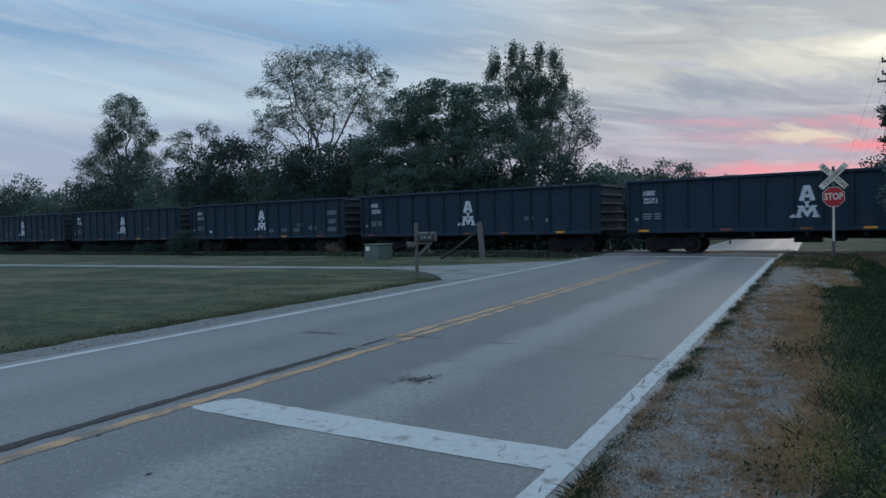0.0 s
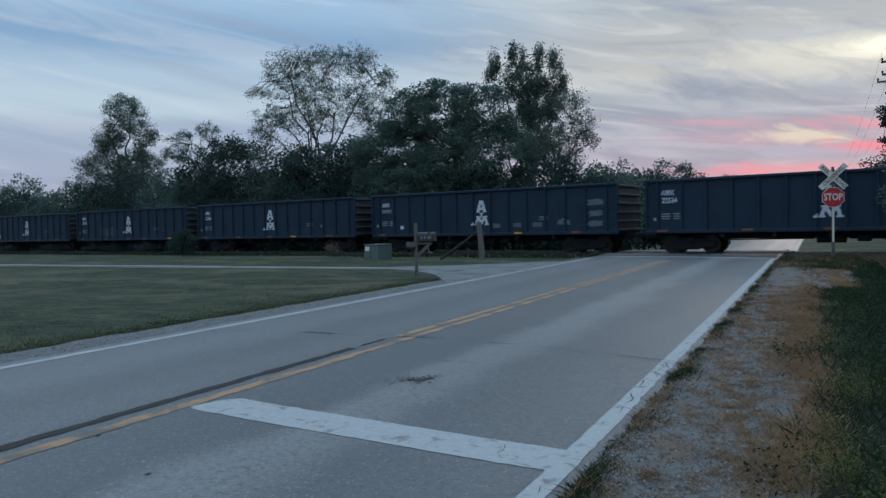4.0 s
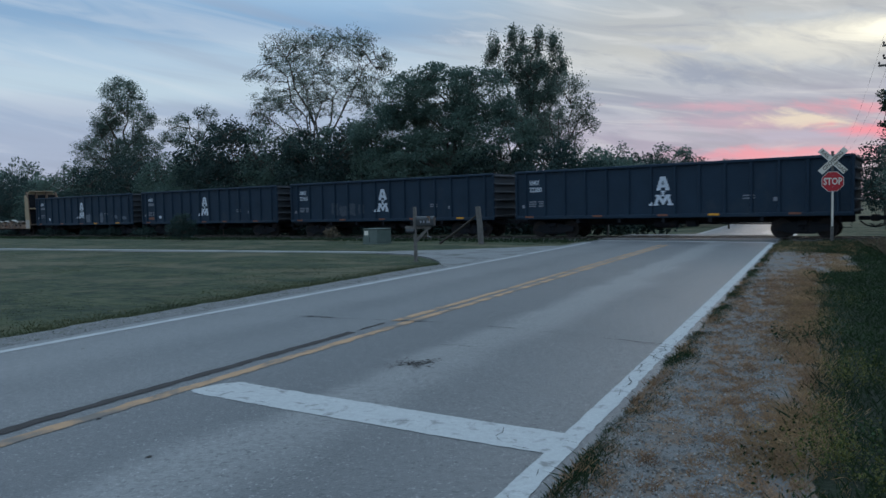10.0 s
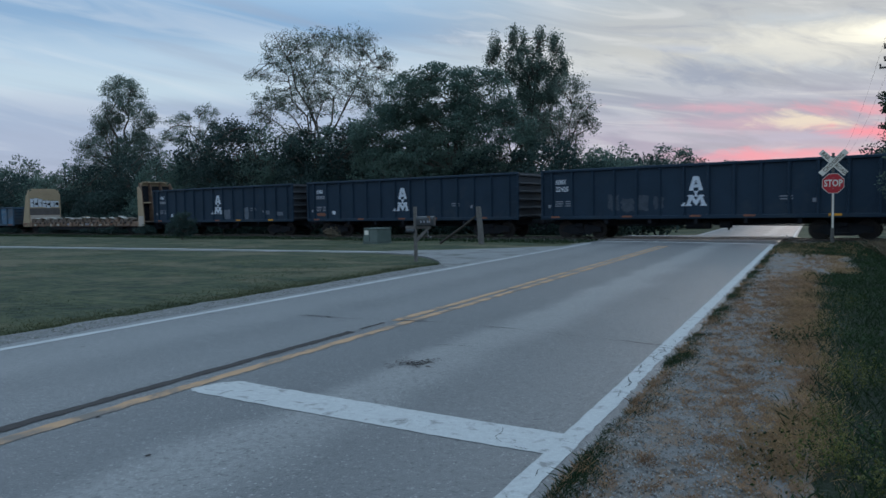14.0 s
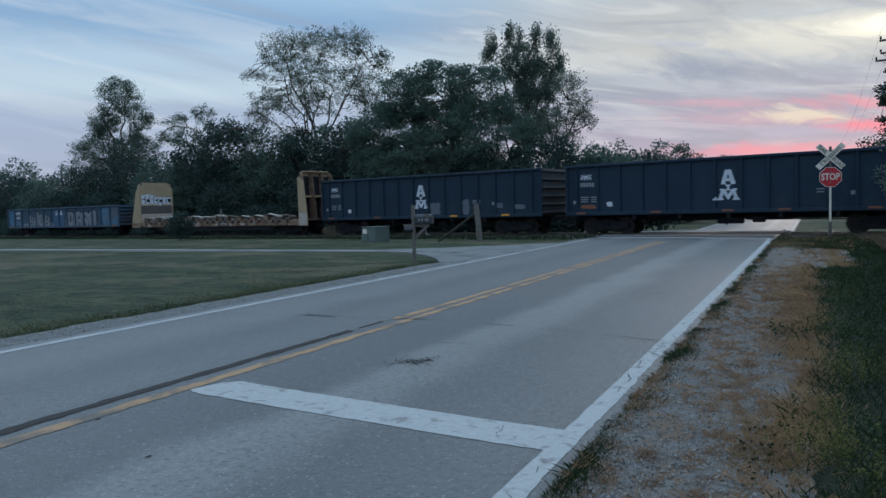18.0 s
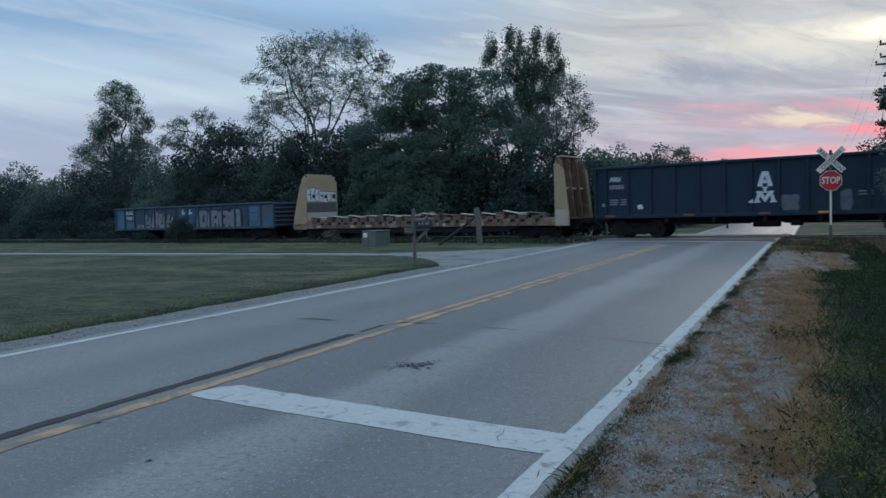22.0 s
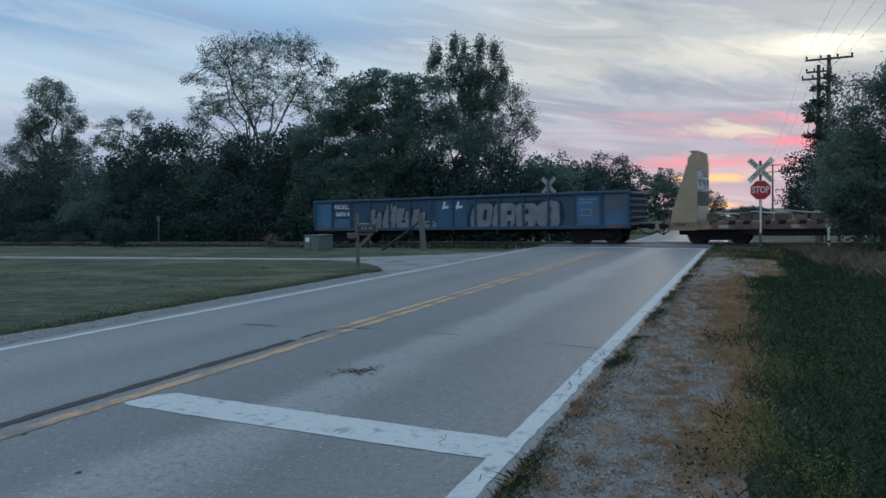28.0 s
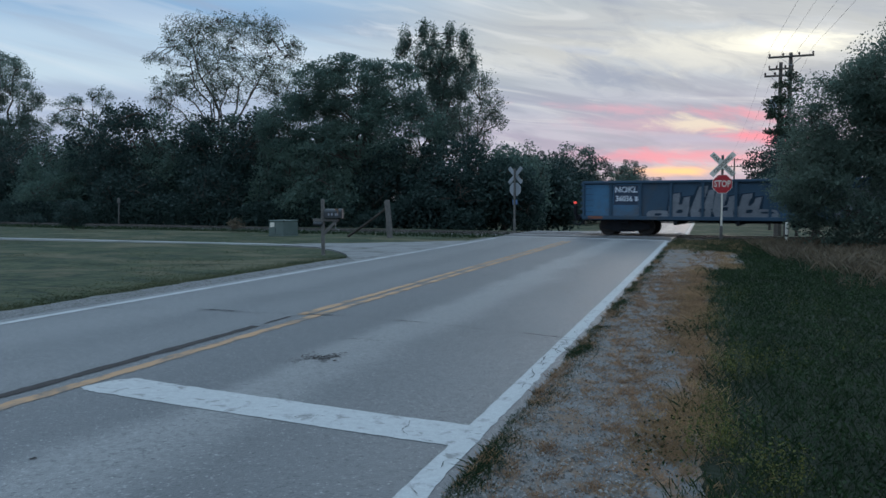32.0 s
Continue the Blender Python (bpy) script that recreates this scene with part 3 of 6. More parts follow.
def build_road():
    ys = lin(-40, 1, 30) + lin(1.1, 16, 160) + lin(16.2, 33.4, 90) + lin(37.6, 80, 30) + lin(90, 900, 30)
    v, f = [], []
    for i, y in enumerate(ys):
        j = 0.06 * noise.noise((y * 2.1, 0, 0)) + 0.06 * noise.noise((y * 6.3, 4, 0)) + 0.03 * noise.noise((y * 17.0, 8, 0))
        k = 0.05 * noise.noise((y * 1.7, 9, 0))
        h = fall(y)
        x0, x1 = -9.02 + k, -1.31 + j
        v += [(x0 - 0.03, y, h - 0.12), (x0, y, h), (-7.0, y, h + 0.008), (-5.1, y, h + 0.012), (-3.2, y, h + 0.008), (x1, y, h), (x1 + 0.03, y, h - 0.12)]
        if i:
            a = (i - 1) * 7
            f += [(a + q, a + q + 1, a + q + 8, a + q + 7) for q in range(6)]
    r = solid("road", [(v, f)], ASPHALT)
    tagged(r, "grey two-lane asphalt road with worn wheel tracks", "road", kind="structure")
    lines = empty("road_markings", pose(0, 0, 0), "worn white and yellow painted road lines", "road marking", kind="structure")
    z = 0.0155

    def stripe(name, x0, x1, y0, y1, mat, label, ragged=0.012, n=80, inner=1.0):
        rows = []
        for y in lin(y0, y1, n):
            a, b = inner * ragged * (noise.noise((y * 4.0, x0, 1)) + 0.6 * noise.noise((y * 13.0, x0, 3))), ragged * (noise.noise((y * 4.3, x1, 7)) + 0.6 * noise.noise((y * 12.0, x1, 9)))
            rows.append((y, x0 + a, x1 + b))
        solid(name, [ribbon(rows, 0.004 + crown((x0 + x1) / 2), fall)], mat, lines, label)

    stripe("edge_line", -1.56, -1.40, -12, 30.3, WHITE_EDGE, "cracked white edge line", 0.022, 900, 0.25)
    stripe("edge_line", -8.80, -8.64, -12, 30.6, WHITE_LINE, "thin white edge line")
    stripe("edge_line", -1.56, -1.42, 38.2, 120, WHITE_LINE, "white edge line beyond the crossing")
    stripe("edge_line", -8.80, -8.64, 38.6, 120, WHITE_LINE, "thin white edge line")
    stripe("centre_line", -5.18, -5.035, -12, 28.5, YELLOW_LINE, "worn yellow centre line", 0.035, 500)
    stripe("centre_line", -5.42, -5.275, 8.7, 28.5, YELLOW_LINE, "worn yellow centre line", 0.035, 260)
    # the stop bar, its far corner at the centre line worn round
    bar = [(-1.56, 4.33, 4.78), (-2.2, 4.35, 4.80), (-3.0, 4.40, 4.86), (-3.8, 4.45, 4.92), (-4.4, 4.50, 4.97), (-4.8, 4.53, 5.02), (-4.93, 4.55, 4.90), (-5.02, 4.60, 4.66)]
    v, fine = [], []
    for (xa, a0, b0), (xb, a1, b1) in zip(bar, bar[1:]):
        for q in range(12):
            u = q / 12
            fine.append((xa + (xb - xa) * u, a0 + (a1 - a0) * u, b0 + (b1 - b0) * u))
    bar = fine + [bar[-1]]
    for i, (x, a, b) in enumerate(bar):
        wa = 0.016 * noise.noise((x * 6, 0, 1)) + 0.012 * noise.noise((x * 23, 4, 1))
        wb = 0.016 * noise.noise((x * 6, 9, 2)) + 0.012 * noise.noise((x * 21, 7, 2))
        v += [(x, a + wa, crown(x) + 0.004), (x, b + wb, crown(x) + 0.004)]
    solid("stop_bar", [(v, [(2 * i, 2 * i + 1, 2 * i + 3, 2 * i + 2) for i in range(len(bar) - 1)])], WHITE_EDGE, lines, "wide cracked white stop bar")
    # tar seam beside the yellow line and transverse cracks
    rows = [(y, -5.465 + 0.03 * noise.noise((y * 3, 0, 0)) + 0.02 * noise.noise((y * 11, 2, 0)), -5.34 + 0.03 * noise.noise((y * 3, 5, 0)) + 0.025 * noise.noise((y * 13, 8, 0))) for y in lin(-6, 7.7, 300)]
    solid("tar_seam", [ribbon(rows, z + 0.001)], TAR, lines, "dark tar-sealed seam")
    rows = [(y, -5.43 + 0.02 * noise.noise((y * 5, 0, 0)), -5.38) for y in lin(7.9, 8.5, 10)]
    solid("tar_seam", [ribbon(rows, z + 0.001)], TAR, lines)

    def crack(points, width, seed, jag=0.11):
        """A crack: the way between the points breaks at random, and its width with it."""
        rr = random.Random(seed)
        pts = [Vector((x, y)) for x, y in points]
        while max((q - p).length for p, q in zip(pts, pts[1:])) > 0.035:
            finer = [pts[0]]
            for p, q in zip(pts, pts[1:]):
                d = q - p
                if d.length > 0.035:
                    finer.append(p.lerp(q, rr.uniform(0.4, 0.6)) + Vector((-d.y, d.x)) * rr.uniform(-jag, jag))
                finer.append(q)
            pts = finer
        v, f = [], []
        for i, p in enumerate(pts):
            d = pts[min(i + 1, len(pts) - 1)] - pts[max(i - 1, 0)]
            d = Vector((-d.y, d.x)) / (d.length or 1.0)
            u = min(1.0, 0.15 + 3.0 * min(i, len(pts) - 1 - i) / len(pts))
            w = width * u * rr.uniform(0.25, 0.95)
            h = crown(p.x) + 0.009
            v += [(p.x - d.x * w, p.y - d.y * w, h), (p.x + d.x * w, p.y + d.y * w, h)]
            if i:
                f.append((2 * i - 2, 2 * i - 1, 2 * i + 1, 2 * i))
        solid("road_crack", [(v, f)], CRACK, lines)

    # the joint across both lanes, open in places
    crack([(-7.1, 8.60), (-6.75, 8.68), (-6.3, 8.64)], 0.032, 3, 0.05)
    crack([(-5.45, 8.74), (-5.0, 8.77), (-4.6, 8.78)], 0.026, 41, 0.05)
    crack([(-8.4, 8.4), (-7.1, 8.60)], 0.005, 45, 0.05)
    crack([(-6.3, 8.64), (-5.45, 8.74)], 0.007, 42, 0.05)
    crack([(-4.5, 8.75), (-3.95, 8.71)], 0.005, 5, 0.05)
    crack([(-3.95, 8.71), (-3.45, 8.66)], 0.016, 43, 0.05)
    crack([(-3.45, 8.66), (-2.3, 8.44)], 0.005, 44, 0.05)
    crack([(-2.3, 8.44), (-1.9, 8.36), (-1.28, 8.2)], 0.012, 46, 0.06)
    crack([(-3.95, 7.3), (-3.6, 7.36), (-3.45, 7.33)], 0.010, 6)
    # the edge line's own cracks
    crack([(-1.50, 8.28), (-1.43, 7.95), (-1.50, 7.62), (-1.44, 7.35)], 0.0065, 7)
    crack([(-1.54, 7.62), (-1.44, 7.50), (-1.30, 7.40)], 0.0084, 34)
    crack([(-1.49, 7.30), (-1.52, 6.95), (-1.45, 6.75)], 0.0052, 31)
    crack([(-1.53, 6.62), (-1.46, 6.40), (-1.50, 6.2)], 0.0072, 32)
    crack([(-1.50, 6.12), (-1.47, 5.86)], 0.0046, 35)
    crack([(-1.55, 8.15), (-1.30, 8.02)], 0.0078, 8)
    crack([(-1.45, 9.1), (-1.5, 8.7), (-1.42, 8.4)], 0.0033, 36)
    crack([(-1.56, 9.6), (-1.3, 9.3)], 0.0039, 37)
    crack([(-1.52, 4.62), (-1.38, 4.58)], 0.0026, 33)
    crack([(-1.48, 4.05), (-1.46, 3.92)], 0.0039, 38)
    crack([(-1.53, 3.62), (-1.44, 3.5)], 0.0026, 39)
    # and the stop bar's
    crack([(-2.02, 4.74), (-1.96, 4.60), (-1.97, 4.50), (-1.88, 4.40)], 0.0036, 12)
    crack([(-1.80, 4.37), (-1.66, 4.35)], 0.0039, 11)
    crack([(-2.86, 4.45), (-2.78, 4.55), (-2.62, 4.60)], 0.0029, 13)
    crack([(-3.16, 4.62), (-3.10, 4.68)], 0.0033, 14)
    crack([(-4.20, 4.52), (-4.06, 4.56)], 0.0039, 18)
    crack([(-9.0, 8.2), (-8.7, 8.3), (-8.2, 8.35)], 0.010, 15)
    crack([(-1.45, 12.2), (-2.6, 12.6), (-4.4, 12.8)], 0.005, 17)
    # a ravelled patch in the lane
    pat, rr = [], random.Random(4)
    for i in range(260):
        u = rr.random() ** 0.8
        x, y, s = -3.50 - 0.42 * u + rr.gauss(0, 0.05), 6.40 - 0.16 * u + rr.gauss(0, 0.10), rr.uniform(0.004, 0.022) * (1.3 - 0.8 * u)
        n = 6
        pat.append(([(x + s * rr.uniform(0.6, 1.3) * math.cos(k * 6.283 / n), y + 0.7 * s * rr.uniform(0.6, 1.3) * math.sin(k * 6.283 / n), crown(x) + 0.003 + 0.00008 * i) for k in range(n)], [tuple(range(n))]))
    tagged(solid("ravelled_patch", pat, TAR, lines), kind="stuff")
    for i in range(3):
        x, y, s = (-5.0, -3.9, -7.9)[i], (3.65, 3.2, 5.6)[i], 0.022
        solid("pothole_stain", [([(x + s * rr.uniform(0.6, 1.3) * math.cos(k * 0.785), y + s * rr.uniform(0.6, 1.3) * math.sin(k * 0.785), crown(x) + 0.004) for k in range(8)], [tuple(range(8))])], TAR, lines)


build_road()


def build_verges():
    def strip(name, x0, x1, y0, y1, z, mat, label, rag=0.1, n=160, seed=0, inner=None):
        inner = rag if inner is None else inner
        rows = [(y, x0 + inner * noise.noise((y * 0.9, seed, 0)) + 0.5 * inner * noise.noise((y * 3.1, seed, 3)), x1 + rag * noise.noise((y * 0.5, seed + 5, 0)) + 0.4 * rag * noise.noise((y * 2.7, seed + 9, 0))) for y in lin(y0, y1, n)]
        ob = solid(name, [ribbon(rows, z, fall)], mat)
        tagged(ob, label, "gravel", kind="structure")
    def sheet(name, edge0, edge1, y0, y1, n, profile, mat, label, category, seed=0.0):
        """A strip with a rounded cross-section: profile is rows of (share of the width, height)."""
        v, m = [], len(profile)
        for y in lin(y0, y1, n):
            a, b = edge0(y), edge1(y)
            for u, h in profile:
                x = a + (b - a) * u
                v.append((x, y, h + fall(y) + (0.014 * noise.noise((x * 2.3, y * 2.3, seed)) + 0.010 * noise.noise((x * 9, y * 9, seed + 2))) * (0 if u == 0 else 1)))
        f = [(i * m + k, i * m + k + 1, (i + 1) * m + k + 1, (i + 1) * m + k) for i in range(n - 1) for k in range(m - 1)]
        tagged(solid(name, [(v, f)], mat, smooth=True), label, category, kind="structure")

    sheet("gravel_shoulder", lambda y: -1.40, lambda y: 0.25 + 0.16 * noise.noise((y * 0.5, 7, 0)) + 0.10 * noise.noise((y * 2.1, 3, 0)), -12, 27.5, 420,
          [(0, -0.004), (0.12, -0.004), (0.3, -0.006), (0.5, -0.008), (0.65, -0.014), (0.8, -0.03), (0.9, -0.055), (1.0, -0.10)], GRAVEL, "grey gravel shoulder with dry grass", "gravel")
    sheet("gravel_turnout", lambda y: -0.9, lambda y: -0.35 + 1.5 * ease((y - 16.0) / 5.0) * ease((28.0 - y) / 4.5) + 0.25 * noise.noise((y * 0.9, 2, 5)), 16, 28, 80,
          [(0, 0.004), (0.3, 0.006), (0.6, 0.004), (0.85, -0.012), (1.0, -0.08)], GRAVEL, "bare grey gravel turnout beside the verge", "gravel", 17.0)
    strip("gravel_shoulder", -9.90, -9.03, -12, 19.0, -0.026, GRAVEL_GREY, "grey gravel shoulder beside the lawn", 0.16, 220, 11)
    strip("gravel_shoulder", -9.40, -9.03, 28.0, 33.5, -0.026, GRAVEL_GREY, "grey gravel shoulder by the crossing", 0.1, 30, 17)
    sheet("grass_verge", lambda y: -0.55, lambda y: 17.0, -12, 30.0, 320, [(0, -0.09), (0.016, -0.065), (0.03, -0.045), (0.05, -0.035), (0.08, -0.03), (0.2, -0.03), (0.5, -0.03), (1.0, -0.04)], VERGE, "rough ground under the verge's grass, shade in its colour", "verge", 31.0)
    # driveway apron and the lane that leads off over the lawn
    out = [(-9.0, 17.7), (-9.6, 18.3), (-10.4, 19.6), (-11.6, 21.2), (-13.2, 22.6), (-15.0, 23.2), (-15.0, 24.3), (-13.0, 25.4), (-11.0, 27.0), (-9.6, 28.3), (-9.0, 28.5)]
    fine = []
    for (x0, y0), (x1, y1) in zip(out, out[1:]):
        for t in (0, 0.25, 0.5, 0.75):
            x, y = x0 + (x1 - x0) * t, y0 + (y1 - y0) * t
            fine.append((x + 0.08 * noise.noise((x * 2, y * 2, 0)), y + 0.08 * noise.noise((x * 2, y * 2, 7)), -0.02))
    fine += [(-8.98, 28.6, -0.02), (-8.98, 17.7, -0.02)]
    c = (-10.0, 23.5, -0.012)
    tagged(solid("driveway", [([c] + fine + [(x, y, -0.2) for x, y, z in fine], [(0, i, i + 1) for i in range(1, len(fine))] + [(i, i + len(fine), i + len(fine) + 1, i + 1) for i in range(1, len(fine))])], DRIVE), "pale concrete driveway apron joining the road", "driveway", kind="structure")
    rows = []
    for x in lin(-14.9, -150, 160):
        y = 23.75 - (x + 14.9) * 0.006
        rows.append((x, y - 0.26 + 0.1 * noise.noise((x * 0.8, 1, 0)), y + 0.26 + 0.1 * noise.noise((x * 0.8, 5, 0))))
    v = []
    for x, a, b in rows:
        v += [(x, a - 0.03, -0.16), (x, a, -0.024), (x, b, -0.024), (x, b + 0.03, -0.16)]
    tagged(solid("lane", [(v, [(4 * i + k, 4 * i + k + 1, 4 * i + k + 5, 4 * i + k + 4) for i in range(len(rows) - 1) for k in range(3)])], CONCRETE), "narrow pale lane crossing the lawn", "lane", kind="structure")


build_verges()

# ---- railway ----


def build_track():
    tr = empty("railway_track", on_track(0), "single railway track on dark ballast", "railway track", kind="structure")
    prof = [(-3.1, -0.10), (-1.9, -0.045), (1.9, -0.045), (3.1, -0.12)]
    for a, b in ((-260, -5.2), (3.6, 120)):
        xs = lin(a, b, 120)
        v, f = [], []
        for i, x in enumerate(xs):
            for y, z in prof:
                v.append((x, y + 0.15 * noise.noise((x * 0.7, y, 0)), z + 0.03 * noise.noise((x * 1.9, y * 2, 2))))
            if i:
                f += [((i - 1) * 4 + q, (i - 1) * 4 + q + 1, i * 4 + q + 1, i * 4 + q) for q in range(3)]
        solid("ballast", [(v, f)], BALLAST, tr)
    for y in (-0.755, 0.755):
        solid("rail", [box(-260, 120, y - 0.036, y + 0.036, 0.005, 0.022), box(-260, -4.9, y - 0.01, y + 0.01, -0.05, 0.006), box(3.3, 120, y - 0.01, y + 0.01, -0.05, 0.006)], RAIL, tr, "worn steel rail")
    first = solid("tie", [box(-0.11, 0.11, -1.3, 1.3, -0.10, -0.012, 0.012)], TIE, tr)
    first.matrix_basis = pose(-5.4, 0, 0)
    rr = random.Random(3)
    for i in range(1, 130):
        again(first, pose(-5.4 - 0.52 * i, rr.uniform(-0.06, 0.06), 0, 0, 0, rr.uniform(-1.5, 1.5)), tr)
    for i in range(60):
        again(first, pose(3.9 + 0.52 * i, rr.uniform(-0.06, 0.06), 0, 0, 0, rr.uniform(-1.5, 1.5)), tr)
    patch = surface("approach_asphalt", (0.085, 0.083, 0.083), (0.055, 0.054, 0.054), 0.85, scale=1.5, fine=60, bump=0.4)
    v = []
    for i in range(13):
        u = i / 12
        x = -8.9 + 7.5 * u
        near_y, far_y = 32.2 - 1.7 * u, 33.62 - 0.93 * u
        q = Matrix.Rotation(-radians(TRACK_TURN), 4, "Z")
        for y in (near_y, far_y):
            p = q @ (Vector((x, y, 0)) - TRACK)
            v.append((p.x, p.y, crown(x) + 0.005))
    solid("approach_patch", [(v, [(2 * i, 2 * i + 2, 2 * i + 3, 2 * i + 1) for i in range(12)])], patch, tr, "darker asphalt patch before the crossing")
    v = []
    for i in range(13):
        u = i / 12
        x = -8.7 + 7.2 * u
        y = 32.12 - 1.62 * u
        for d in (-0.2, 0.2):
            p = q @ (Vector((x, y + d, 0)) - TRACK)
            v.append((p.x, p.y, crown(x) + 0.009))
    solid("pale_seam", [(v, [(2 * i, 2 * i + 2, 2 * i + 3, 2 * i + 1) for i in range(12)])], WHITE_LINE, tr, "thin pale seam across the road")
    # the crossing's surface: planks between and beside the rails
    deck = solid("crossing_panel", [box(-4.75, 3.1, -0.30, 0.30, -0.10, 0.012, 0.01)], surface("crossing_asphalt", (0.17, 0.165, 0.165), (0.11, 0.105, 0.105), 0.85, scale=1.5, fine=60, bump=0.4), tr)
    for y in (-0.36,):
        again(deck, pose(0, y + 0.68, 0), tr)
    solid("crossing_panel", [box(-4.75, 3.1, -2.35, -0.83, -0.10, 0.010, 0.01)], deck.data.materials[0], tr)
    solid("crossing_panel", [box(-4.75, 3.1, 0.83, 2.35, -0.10, 0.010, 0.01)], deck.data.materials[0], tr)


build_track()

# ---- the train ----
LOGO = surface("white_logo_paint", (0.60, 0.64, 0.70), (0.45, 0.48, 0.53), 0.65, scale=3, fine=30, bump=0.05)


def add_truck(car, x):
    """A two-axle truck under a car, its wheelsets free to turn."""
    tr = new("truck")
    tr.empty_display_size = 0.2
    tr.parent, tr.matrix_basis = car, pose(x, 0, 0)
    for y in (-1.0, 1.0):
        o = [(-1.12, 0.56), (-1.12, 0.34), (-0.78, 0.30), (-0.42, 0.20), (0.42, 0.20), (0.78, 0.30), (1.12, 0.34), (1.12, 0.56), (0.62, 0.66), (0.3, 0.74), (-0.3, 0.74), (-0.62, 0.66)]
        solid("sideframe", [plate(o, y - 0.07, y + 0.07), box(-0.28, 0.28, y - 0.12, y + 0.12, 0.26, 0.34, 0.02)], UNDER, tr)
        solid("spring_group", [tube([(dx, y * 1.03, 0.34), (dx, y * 1.03, 0.58)], 0.07, 8) for dx in (-0.16, 0, 0.16)], UNDER, tr)
    solid("bolster", [box(-0.2, 0.2, -1.2, 1.2, 0.56, 0.76, 0.03)], UNDER, tr)
    for ax in (-0.89, 0.89):
        pieces = [tube([(0, -1.0, 0), (0, 1.0, 0)], 0.085, 10)]
        for s in (-1, 1):
            y = 0.755 * s
            pieces.append(tube([(0, y - 0.07 * s, 0), (0, y - 0.06 * s, 0), (0, y - 0.06 * s, 0), (0, y + 0.07 * s, 0), (0, y + 0.07 * s, 0)], [0.40, 0.445, 0.42, 0.415, 0.36], 26))
            pieces.append(tube([(0, y + 0.071 * s, 0), (0, y + 0.1 * s, 0)], [0.14, 0.12], 12))
            pieces.append(tube([(0, y + 0.24 * s, 0), (0, y + 0.30 * s, 0)], [0.11, 0.09], 10))
        w = solid("wheelset", pieces, WHEEL, tr)
        w.matrix_basis = pose(ax, 0, 0.437)


def add_coupler(car, x, s):
    solid("coupler", [box(min(x, x + s * 0.55), max(x, x + s * 0.55), -0.09, 0.09, 0.74, 0.92, 0.02), box(min(x + s * 0.45, x + s * 0.75), max(x + s * 0.45, x + s * 0.75), -0.17, 0.13, 0.69, 0.97, 0.05)], UNDER, car)
    pts = [(x + s * 0.1, -0.45, 0.72), (x + s * 0.35, -0.40, 0.52), (x + s * 0.62, -0.2, 0.46), (x + s * 0.85, 0.0, 0.60)]
    solid("air_hose", [tube(pts, 0.03, 7)], UNDER, car)


